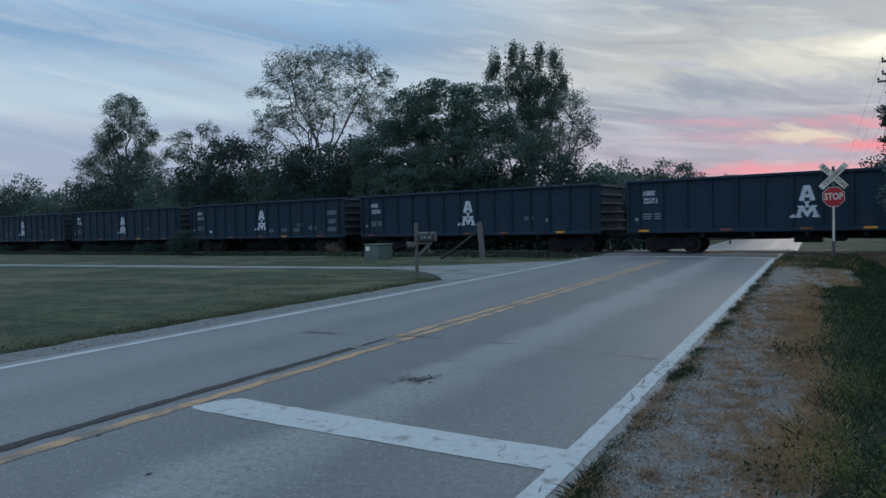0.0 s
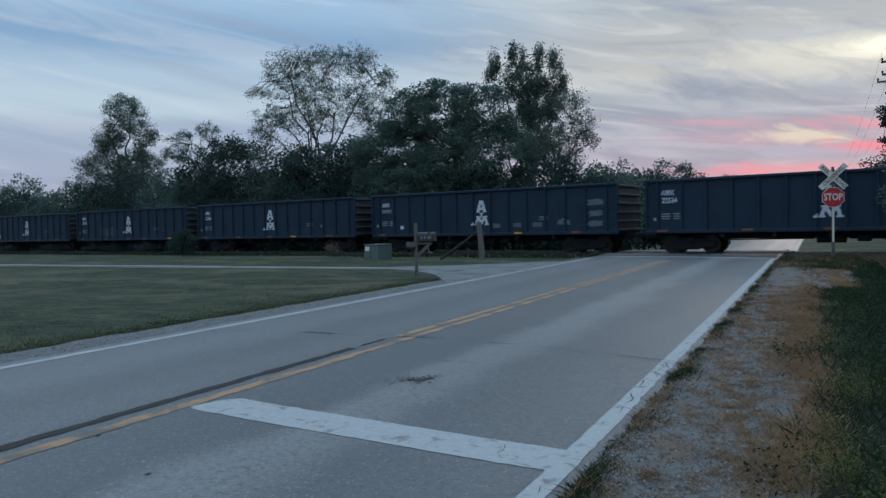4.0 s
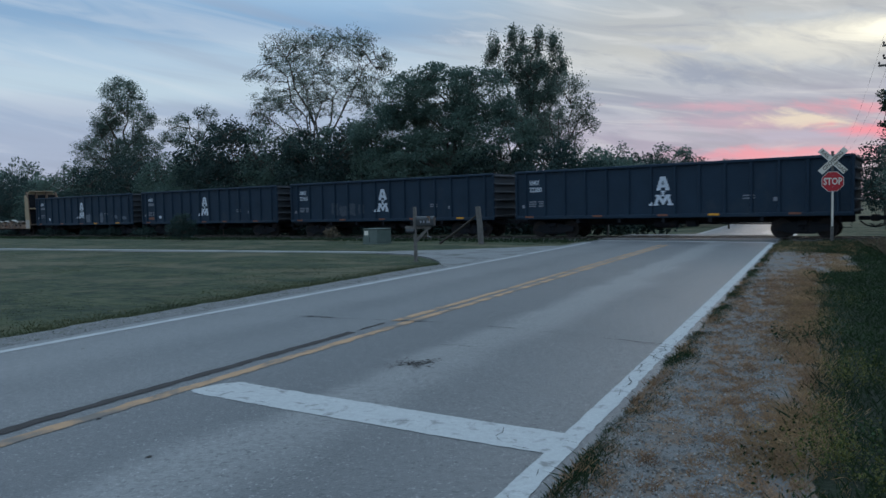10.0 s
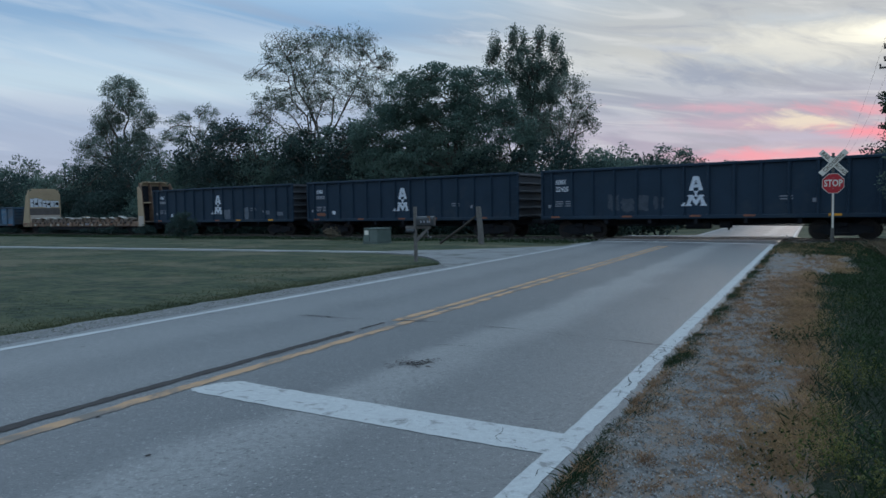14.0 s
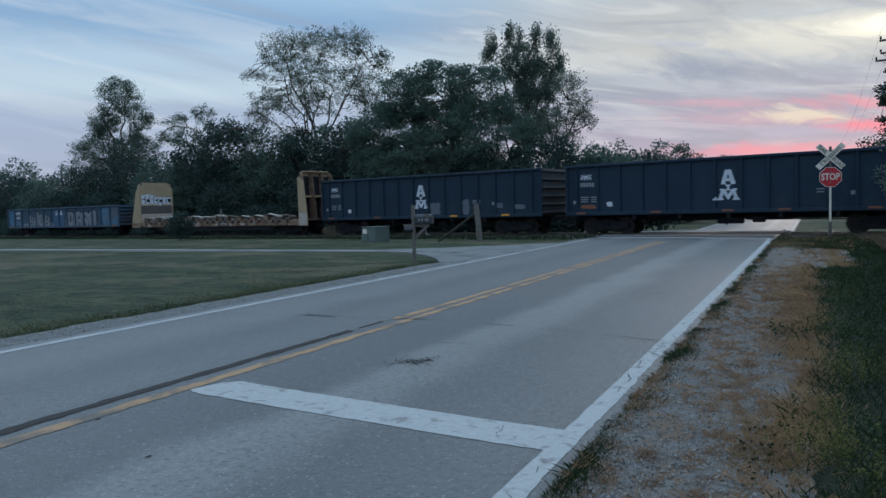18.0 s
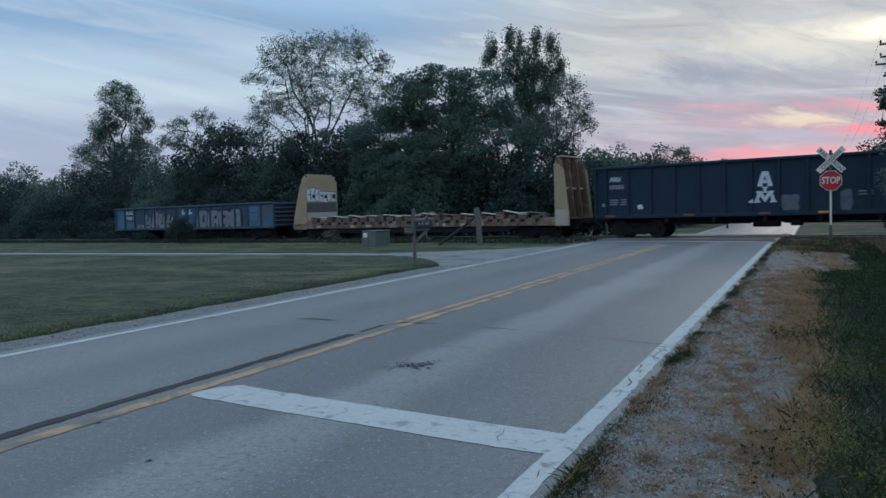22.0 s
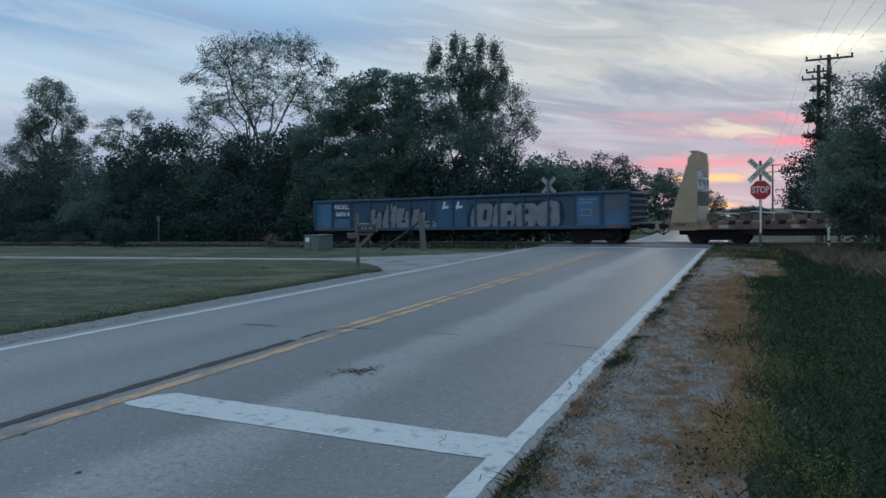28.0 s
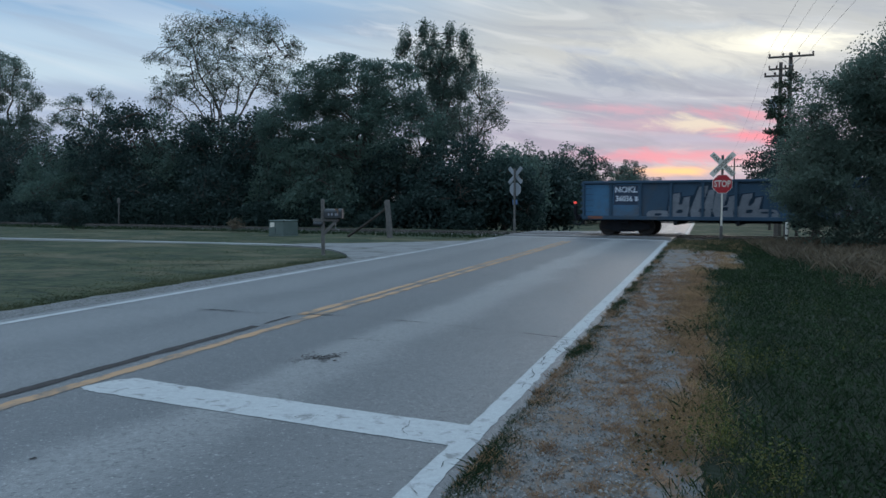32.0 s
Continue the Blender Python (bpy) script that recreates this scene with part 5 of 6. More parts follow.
    for k, (x, w, h, lean, gaps) in enumerate(((1.70, 1.25, 1.22, 0.16, ((0.22, 1.55, 0.22, 0.55),)), (3.0, 1.28, 1.26, 0.12, ((0.30, 1.62, 0.26, 0.22), (0.26, 1.04, 0.18, 0.34))), (4.22, 1.15, 1.22, 0.10, ((0.05, 1.66, 0.18, 0.24), (0.02, 1.02, 0.14, 0.28))), (5.42, 1.25, 1.26, 0.08, ((0.06, 1.70, 0.18, 0.34), (0.02, 1.06, 0.22, 0.34))))):
        blob(x, 0.86 + h / 2, w, h, lean, SILVER, 0.0075 + 0.003 * k)
        for j, (gx, gz, gw, gh) in enumerate(gaps):
            blob(x + gx, gz, gw, gh, 0.15, STEEL_BLACK, 0.022 + 0.001 * k + 0.004 * j, "spray_gap")
    for x in (-0.55, 0.30):
        blob(x, 2.08, 0.14, 0.40, 0.3, LETTER, 0.008)
        blob(x + 0.16, 1.98, 0.26, 0.12, 0.3, LETTER, 0.011)
    # the marker at the end of the train, on the last coupler
    solid("end_marker_post", [tube([(-10.15, -0.25, 0.65), (-10.15, -0.25, 1.2)], 0.03, 8), box(-10.27, -10.12, -0.37, -0.13, 0.95, 1.45, 0.03)], UNDER, blue)
    solid("marker_light", [tube([(-10.2, -0.30, 1.50), (-10.2, -0.30, 1.58), (-10.2, -0.30, 1.62)], [0.07, 0.07, 0.03], 10)], EOT_RED, blue, "small red flashing marker light")


build_blue()

# ---- signs and roadside things ----


def octagon(r):
    return [(r * math.cos(math.pi / 8 + k * math.pi / 4), r * math.sin(math.pi / 8 + k * math.pi / 4)) for k in range(8)]


def crossing_sign(x, y, turn, strip, label):
    """A crossbuck over a stop sign on one post; it faces -y before it is turned."""
    s = empty("crossing_sign", pose(x, y, fall(y, x), 0, 0, turn), label, "road sign", "railway crossing signs")
    solid("post", [box(-0.045, 0.045, 0.0, 0.09, -0.1, 3.45, 0.008)], WOOD_GREY, s, "grey square post")
    solid("post_sleeve", [box(-0.055, 0.055, -0.012, 0.10, -0.08, 0.62, 0.01)], WOOD_GREY, s)
    if strip:
        solid("reflective_strip", [box(-0.035, 0.035, -0.006, -0.002, 0.62, 2.2)], SIGN_WHITE, s, "white reflective strip")
    for k, a in enumerate((45, -45)):
        b = solid("crossbuck_blade", [box(-0.61, 0.61, -0.006, 0.004, -0.108, 0.108, 0.002)], SIGN_WHITE, s, "white blade with dark lettering")
        b.matrix_basis = pose(0, -0.02 - 0.014 * k, 3.08) @ pose(0, 0, 0, 0, a, 0)
        back = solid("blade_back", [box(-0.61, 0.61, 0.0045, 0.0065, -0.108, 0.108)], SIGN_BACK, b)
        if a == 45:
            writing("RAIL", 0.13, SIGN_BLACK, b, pose(-0.36, -0.009, 0) @ Matrix.Diagonal((0.95, 1, 1, 1)), "lettering", 0.003)
            writing("ROAD", 0.13, SIGN_BLACK, b, pose(0.36, -0.009, 0) @ Matrix.Diagonal((0.95, 1, 1, 1)), "lettering", 0.003)
        else:
            writing("CROSSING", 0.13, SIGN_BLACK, b, pose(0, -0.009, 0), "lettering", 0.003)
    st = solid("stop_plate", [plate(octagon(0.405), -0.010, -0.004)], SIGN_WHITE, s, "white-bordered plate")
    st.matrix_basis = pose(0, -0.012, 2.30)
    solid("red_face", [plate(octagon(0.384), -0.013, -0.0105)], SIGN_RED, st, "red octagonal stop face")
    writing("STOP", 0.25, SIGN_WHITE, st, pose(0, -0.015, 0) @ Matrix.Diagonal((0.72, 1, 1, 1)), "stop_lettering", 0.003)
    solid("plate_back", [plate(octagon(0.405), -0.0035, -0.001)], SIGN_BACK, st, "bare metal back")
    for z in (2.1, 2.5, 3.08):
        solid("bolt", [tube([(0, -0.04, z), (0, -0.03, z)], 0.012, 6)], GALV, s)
    return s


crossing_sign(0.56, 30.85, 7, True, "white railway crossbuck over a red stop sign")
far_sign = crossing_sign(-10.09, 39.02, 160, True, "crossbuck and stop sign seen from behind")
solid("sign_plate", [box(-0.16, 0.16, -0.01, -0.004, 1.45, 1.72)], surface("blue_notice", (0.12, 0.22, 0.42), rough=0.5, bump=0), far_sign, "small blue notice plate")


def build_mailbox():
    m = empty("mailbox", pose(-11.33, 19.8, -0.06, 0, 0, 14), "dark mailbox on a weathered wooden post", "mailbox")
    solid("post", [box(-0.05, 0.05, -0.05, 0.05, -0.1, 1.75, 0.012)], WOOD_GREY, m)
    solid("cross_arm", [box(-0.32, 0.52, -0.045, 0.045, 1.05, 1.14, 0.01)], WOOD_GREY, m)
    solid("brace", [plate([(0.05, 0.62), (0.05, 0.76), (0.36, 1.05), (0.48, 1.05)], -0.035, 0.035)], WOOD_GREY, m)
    n = 10
    prof = [(-0.13, 1.16), (0.13, 1.16)] + [(0.13 * math.cos(math.pi * k / n), 1.33 + 0.12 * math.sin(math.pi * k / n)) for k in range(n + 1)]
    v = [(x, y, z) for x in (0.07, 0.62) for y, z in prof]
    q = len(prof)
    solid("box", [(v, [tuple(range(q))[::-1], tuple(range(q, 2 * q))] + [(k, q + k, q + (k + 1) % q, (k + 1) % q) for k in range(q)])], MAIL_DARK, m)
    v = [(x, y * 1.05, 1.30 + (z - 1.30) * 1.05) for x in (0.621, 0.645) for y, z in prof]
    solid("lid", [(v, [tuple(range(q))[::-1], tuple(range(q, 2 * q))] + [(k, q + k, q + (k + 1) % q, (k + 1) % q) for k in range(q)])], MAIL_DARK, m)
    for x in (0.20, 0.30, 0.42, 0.48):
        solid("number_bar", [box(x, x + 0.05, -0.136, -0.131, 1.24, 1.31)], LETTER_DIM, m)
    solid("flag", [box(0.50, 0.53, -0.14, -0.134, 1.28, 1.46), box(0.42, 0.53, -0.14, -0.134, 1.40, 1.46)], RUST, m)
    solid("tube_holder", [tube([(-0.28, -0.06, 0.98), (0.0, -0.06, 0.98)], 0.07, 10)], MAIL_DARK, m)
    solid("hook", [tube([(0.40, 0, 0.98), (0.42, 0, 0.82), (0.52, 0, 0.78)], 0.01, 6)], GALV, m)


build_mailbox()


def build_brace_post():
    p = empty("fence_post", pose(-13.88, 30.46, -0.06), "leaning weathered fence post with a diagonal brace", "post")
    solid("post", [tube([(0, 0, -0.1), (-0.05, 0, 0.8), (-0.14, 0, 1.72)], [0.14, 0.135, 0.125], 12)], WOOD_GREY, p)
    solid("brace", [tube([(-0.14, 0.0, 1.38), (-1.0, -0.1, 0.75), (-2.1, -0.2, 0.02)], [0.05, 0.055, 0.06], 10)], TIE, p)
    solid("cap", [tube([(-0.14, 0, 1.72), (-0.143, 0, 1.75)], [0.125, 0.10], 12)], WOOD_GREY, p)


build_brace_post()


def build_pedestal():
    p = empty("utility_cabinet", pose(-19.85, 30.75, -0.07, 0, 0, -14), "squat faded green utility cabinet on the lawn", "utility box")
    v, f = box(-0.52, 0.52, -0.52, 0.52, 0.04, 0.72, 0.03)
    v = [(x, y + (0.06 if y < 0 and z > 0.5 else 0), z) for x, y, z in v]
    solid("housing", [(v, f)], PED_GREEN, p)
    solid("lid", [box(-0.54, 0.54, -0.48, 0.54, 0.72, 0.78, 0.02)], PED_GREEN, p, "pale sun-bleached lid")
    solid("pad", [box(-0.54, 0.54, -0.54, 0.54, -0.05, 0.04, 0.02)], PED_GREEN, p)
    solid("door_seam", [box(-0.004, 0.004, -0.530, -0.515, 0.1, 0.38)], UNDER, p)
    solid("notice", [box(-0.40, -0.12, -0.50, -0.47, 0.44, 0.66)], SIGN_WHITE, p, "white notice sticker")


build_pedestal()


def build_small_posts():
    a = empty("marker_post", pose(2.84, 29.72, -0.07), "short white marker post beside the track", "post")
    solid("post", [tube([(0, 0, -0.05), (0, 0, 0.86), (0, 0, 0.90)], [0.05, 0.05, 0.03], 10)], SIGN_WHITE, a)
    solid("band", [tube([(0, 0, 0.34), (0, 0, 0.42)], 0.054, 10)], UNDER, a, "dark band")
    b = empty("marker_post", pose(-40.7, 41.2, -0.07), "thin grey post with a small plate", "post")
    solid("post", [tube([(0, 0, -0.1), (0.1, 0, 1.9)], [0.045, 0.04], 8)], WOOD_GREY, b)
    solid("plate", [box(-0.02, 0.24, -0.06, -0.045, 1.62, 2.0)], WOOD_GREY, b)


build_small_posts()

# ---- poles and wires ----


def utility_pole(x, y, h, turn, arms, tank, label, lean=0.0):
    up = gentle(y) - fall(y, x)
    h, arms = h + up, [(z + up, half) for z, half in arms]
    p = empty("utility_pole", pose(x, y, fall(y, x) - 0.1, 0, lean, turn), label, "utility pole", "roadside utility poles")
    solid("pole", [tube([(0, 0, -0.2), (0, 0, h * 0.5), (0, 0, h)], [0.17, 0.15, 0.11], 12)], POLE_WOOD, p)
    for z, half in arms:
        solid("crossarm", [box(-half, half, -0.2, -0.09, z - 0.06, z + 0.06, 0.012)], POLE_WOOD, p)
        for s in (-1, 1):
            solid("arm_brace", [tube([(0, -0.15, z - 0.55), (s * 0.6, -0.15, z - 0.07)], 0.018, 5)], GALV, p)
        for k in (-0.95, -0.35, 0.35, 0.95):
            solid("insulator", [tube([(k * half, -0.145, z + 0.06), (k * half, -0.145, z + 0.12), (k * half, -0.145, z + 0.19), (k * half, -0.145, z + 0.25)], [0.02, 0.06, 0.065, 0.03], 8)], INSULATOR, p)
    if tank:
        solid("transformer", [tube([(-0.42, -0.1, h - 3.6), (-0.42, -0.1, h - 2.5), (-0.42, -0.1, h - 2.42)], [0.26, 0.26, 0.20], 14)], TANK, p, "grey pole transformer")
    return p


POLE_A, POLE_H = (4.75, 50.3), 11.3
utility_pole(*POLE_A, POLE_H, 0, ((POLE_H - 0.25, 1.3),), False, "brown wooden utility pole with one crossarm")
utility_pole(4.45, 53.4, 11.4, 0, ((10.95, 0.75), (10.5, 1.0)), True, "brown wooden pole with double crossarm and transformer")
utility_pole(4.5, 140.0, 10.5, 0, ((10.2, 1.4), (9.0, 1.4)), False, "far wooden utility pole with two crossarms")
utility_pole(5.4, -16.0, 11.5, 0, ((11.2, 1.52),), False, "wooden utility pole with one crossarm by the road")


def build_wires():
    for i, k in enumerate((-0.95, -0.35, 0.35, 0.95)):
        for (xa, ya, za), (xb, yb, zb), sag in (((POLE_A[0], POLE_A[1], 11.2), (5.4, -16, 11.35), 0.9), ((POLE_A[0], POLE_A[1], 11.2), (4.5, 140, 9.2), 1.4)):
            pts = []
            for j in range(25):
                t = j / 24
                pts.append((xa + (xb - xa) * t + k * 1.3, ya + (yb - ya) * t - 0.145, za + (zb - za) * t - 4 * sag * t * (1 - t)))
            w = solid("power_line", [tube(pts, 0.006, 5)], WIRE)
            tagged(w, "thin overhead power line between wooden poles", "power line", "power lines")


build_wires()

# ---- trees ----


def leaf_mesh(name, centres, sizes, material, parent, rng, droop=0.3, slim=0.55, label=""):
    """Many small leaves, each a folded rhombus of its own."""
    n = len(centres)
    a = rng.normal(size=(n, 3))
    a[:, 2] -= droop
    a /= np.linalg.norm(a, axis=1)[:, None]
    b = np.cross(a, rng.normal(size=(n, 3)))
    b /= np.linalg.norm(b, axis=1)[:, None]
    nrm = np.cross(a, b)
    s = sizes[:, None]
    v = np.empty((n, 4, 3))
    v[:, 0] = centres - a * s * 0.5
    v[:, 1] = centres + b * s * slim * 0.5 + nrm * s * 0.08
    v[:, 2] = centres + a * s * 0.5
    v[:, 3] = centres - b * s * slim * 0.5 + nrm * s * 0.08
    me = bpy.data.meshes.new(name)
    me.vertices.add(4 * n)
    me.vertices.foreach_set("co", v.reshape(-1).astype(np.float32))
    me.loops.add(4 * n)
    me.loops.foreach_set("vertex_index", np.arange(4 * n, dtype=np.int32))
    me.polygons.add(n)
    me.polygons.foreach_set("loop_start", np.arange(0, 4 * n, 4, dtype=np.int32))
    me.update(calc_edges=True)
    me.materials.append(material)
    ob = new(name, me)
    ob.parent = parent
    if label:
        ob["label"] = label
    return ob


def tree(x, y, lobes, clumps, per_clump, clump_r, leaf, mat, label, seed, trunk_r=0.25, fork=0.3, category="tree", group="", limbs=9, shell=0.55, flat=0.7, twig=0.035, name="tree", lean=(0, 0), stem=0.75, branchy=4):
    """A tree: trunk, limbs and twigs that reach leaf clumps spread through ellipsoid lobes (dx, dy, z, rx, ry, rz)."""
    rng = np.random.default_rng(seed)
    t = empty(name, pose(x, y, fall(y, x) - 0.08), label, category, group)
    up = gentle(y) - fall(y, x)
    lobes = [(a, b, z + up, p, q, s) for a, b, z, p, q, s in lobes]
    vol = np.array([l[3] * l[5] for l in lobes]) ** 0.95
    pick = rng.choice(len(lobes), clumps, p=vol / vol.sum())
    d = rng.normal(size=(clumps, 3))
    d /= np.linalg.norm(d, axis=1)[:, None]
    r = shell + (1 - shell) * rng.random(clumps) ** 0.5
    r *= rng.uniform(0.86, 1.07, clumps)
    L = np.array(lobes, float)[pick]
    c = L[:, :3] + d * L[:, 3:] * r[:, None]
    c[:, 2] = np.maximum(c[:, 2], 0.35)
    top = max(l[2] + l[5] for l in lobes)
    fz = top * fork
    # trunk
    ends = c[rng.choice(clumps, min(limbs, clumps), replace=False)]
    pieces = []
    tp = [Vector((lean[0] * u * top * stem + 0.15 * noise.noise((u * 3, seed, 0)) * u, lean[1] * u * top * stem, -0.2 + u * top * stem)) for u in lin(0, 1, 9)]
    pieces.append(tube(tp, [trunk_r * (1.25 if i == 0 else 1 - 0.105 * i) for i in range(9)], 9))

    def trunk_at(z):
        u = min(max((z + 0.2) / (top * stem), 0), 1) * 8
        i = min(int(u), 7)
        return tp[i].lerp(tp[i + 1], u - i)

    mains = []
    for e in ends:
        z0 = max(fz, min(e[2] * rng.uniform(0.35, 0.62), top * 0.6))
        p0, p3 = trunk_at(z0), Vector(e)
        dv = p3 - p0
        p1 = p0 + Vector((dv.x * 0.26, dv.y * 0.26, dv.z * 0.42)) + Vector(rng.normal(size=3)) * 0.12
        p2 = p0 + Vector((dv.x * 0.62, dv.y * 0.62, dv.z * 0.76)) + Vector(rng.normal(size=3)) * 0.2
        rad = trunk_r * rng.uniform(0.3, 0.5)
        wig = [Vector(rng.normal(size=3)) * 0.036 * dv.length for k in range(3)]
        q0, q1, q2 = p0.lerp(p1, 0.5) + wig[0], p1.lerp(p2, 0.5) + wig[1], p2.lerp(p3, 0.5) + wig[2]
        pieces.append(tube([p0, q0, p1, q1, p2, q2, p3], [rad, rad * 0.86, rad * 0.74, rad * 0.6, rad * 0.46, rad * 0.32, rad * 0.14], 6, False))
        mains.append((p0, q0, p1, q1, p2, q2, p3))

    def along(lines):
        """Points all along a set of polylines."""
        out = []
        for line in lines:
            for p, q in zip(line[1:], line[2:]):
                out += [p.lerp(q, u) for u in (0.0, 0.25, 0.5, 0.75)]
        return np.array([list(q) for q in out])

    def nearest(way, q):
        j = np.argmin(((way - q) ** 2).sum(1) + 0.8 * np.maximum(0, way[:, 2] - q[2] + 0.2) ** 2)
        return Vector(way[j])

    # boughs leave the limbs, and twigs leave the boughs
    way, boughs = along(mains), []
    for q in c[rng.choice(clumps, min(clumps, limbs * branchy), replace=False)]:
        a, e = nearest(way, q), Vector(q)
        dv = e - a
        m1 = a.lerp(e, 0.35) + Vector((0, 0, 0.10 * dv.length)) + Vector(rng.normal(size=3)) * 0.07 * dv.length
        m2 = a.lerp(e, 0.70) + Vector((0, 0, 0.06 * dv.length)) + Vector(rng.normal(size=3)) * 0.06 * dv.length
        pieces.append(tube([a, m1, m2, e], [twig * 2.0, twig * 1.5, twig * 1.1, twig * 0.5], 5, False))
        boughs.append((a, a, m1, m2, e))
    way = np.concatenate([way, along(boughs)])
    for q in c:
        a, e = nearest(way, q), Vector(q)
        if (e - a).length > 0.25:
            mid = a.lerp(e, 0.55) + Vector(rng.normal(size=3)) * 0.09 * (e - a).length
            pieces.append(tube([a, mid, e], [twig * 0.9, twig * 0.6, twig * 0.25], 3, False))
    solid("trunk", pieces, BARK, t)
    # leaves fill each clump evenly, a little thicker towards its top
    n = clumps * per_clump
    own = np.repeat(np.arange(clumps), per_clump)
    size = clump_r * rng.uniform(0.6, 1.35, clumps)
    off = rng.normal(size=(n, 3))
    off *= (rng.random(n) ** 0.42 / np.linalg.norm(off, axis=1))[:, None]
    off[:, 2] = off[:, 2] * flat + 0.12 * rng.random(n)
    pts = c[own] + off * size[own][:, None]
    pts[:, 2] = np.maximum(pts[:, 2], 0.05)
    leaf_mesh("crown", pts, leaf * rng.uniform(0.6, 1.35, n), mat, t, rng)
    return t


TALL = "tall trees behind the railway"
# the airy tree with bare limbs against the sky
tree(-41.0, 54.3, [(-3.3, 0, 17.2, 3.2, 2.7, 2.2), (0.8, 0, 17.6, 2.6, 2.2, 1.6), (4.2, 0, 17.0, 2.4, 2.0, 1.7), (7.1, 0, 15.1, 1.4, 1.0, 1.3), (-7.4, 0, 15.4, 1.7, 1.3, 0.7), (-0.9, 0, 14.8, 4.0, 3.2, 2.3), (4.5, 0, 13.5, 2.6, 2.1, 2.0), (-5.6, 0, 12.9, 2.6, 2.3, 1.5), (-6.8, 0, 11.3, 1.8, 1.6, 1.2), (-1.0, 0, 12.2, 4.2, 3.0, 1.5), (5.2, 0, 11.6, 2.0, 1.6, 1.2)],
     1650, 21, 0.44, 0.13, LEAF_AIRY, "tall airy tree with thin leaves and visible limbs", 11, 0.24, 0.20, group=TALL, limbs=12, shell=0.1, twig=0.022, stem=0.32, branchy=7, flat=0.85)
tree(-77.0, 60.9, [(1.0, 0, 17.0, 2.8, 2.4, 2.7), (-2.3, 0, 14.3, 2.4, 1.7, 2.0), (4.4, 0, 13.8, 2.0, 1.4, 1.8), (-3.1, 0, 10.6, 4.1, 3.0, 3.4), (3.5, 0, 9.8, 3.8, 2.8, 3.0)],
     700, 64, 0.72, 0.165, LEAF_TALL, "tall thin-leaved tree at the wood's edge", 12, 0.36, 0.3, group=TALL, limbs=13, shell=0.25, twig=0.035, stem=0.6)
tree(-59.2, 56.6, [(-2.4, 0, 12.0, 1.8, 1.4, 1.3), (1.7, 0, 12.7, 1.3, 1.2, 1.2), (-0.5, 0, 10.0, 2.8, 2.2, 1.4), (-4.4, 0, 10.8, 1.0, 0.8, 0.8), (3.2, 0, 10.7, 1.0, 0.8, 0.8), (0, 0, 7.0, 4.6, 3, 2.6)],
     290, 58, 0.60, 0.15, LEAF_TALL, "medium tree with a loose open crown", 13, 0.26, 0.3, group=TALL, limbs=11, shell=0.3, twig=0.035, stem=0.55)
tree(-23.9, 48.1, [(-4.1, 0, 10.2, 2.2, 1.9, 2.4), (-1.0, 0, 10.3, 3.0, 2.4, 2.5), (2.0, 0, 9.8, 2.4, 1.9, 2.5), (-5.6, 0, 7.0, 3.6, 3.0, 3.1), (2.0, 0, 6.3, 4.6, 3.7, 3.5), (-1.8, 0, 4.9, 5.6, 4.5, 3.4)],
     1150, 92, 0.70, 0.165, LEAF_DENSE, "broad dense round-crowned dark green tree", 14, 0.42, 0.2, group=TALL, limbs=15, shell=0.62, flat=0.6, branchy=2)
tree(-21.1, 55.9, [(-2.8, 0, 15.7, 0.4, 0.4, 1.2), (-1.3, 0, 15.9, 0.5, 0.4, 1.3), (-0.4, 0, 15.5, 0.4, 0.4, 1.2), (1.0, 0, 15.8, 0.5, 0.4, 1.3), (2.4, 0, 14.9, 0.5, 0.4, 1.3), (3.2, 0, 13.2, 0.5, 0.4, 1.2), (-3.3, 0, 14.6, 0.4, 0.3, 0.6), (-0.4, 0, 13.8, 2.3, 1.8, 1.5), (1.0, 0, 11.9, 2.2, 1.8, 2.0), (0.2, 0, 9.5, 2.8, 2.3, 2.6)],
     640, 62, 0.42, 0.15, LEAF_TALL, "tall upright cottonwood with pointed tops", 15, 0.36, 0.25, group=TALL, limbs=16, shell=0.35, flat=1.35, twig=0.025)
tree(-16.9, 51.3, [(0.8, 0, 10.7, 1.3, 1.1, 1.3), (1.7, 0, 9.1, 1.2, 1.0, 1.6), (0.3, 0, 7.6, 2.0, 1.6, 1.9), (2.4, 0, 8.3, 0.7, 0.5, 1.1), (-0.3, 0, 6.0, 2.2, 1.7, 1.6)],
     380, 30, 0.42, 0.115, LEAF_AIRY, "slender loose-leaved tree with gaps in its crown", 16, 0.22, 0.25, group=TALL, limbs=13, shell=0.2, twig=0.016)

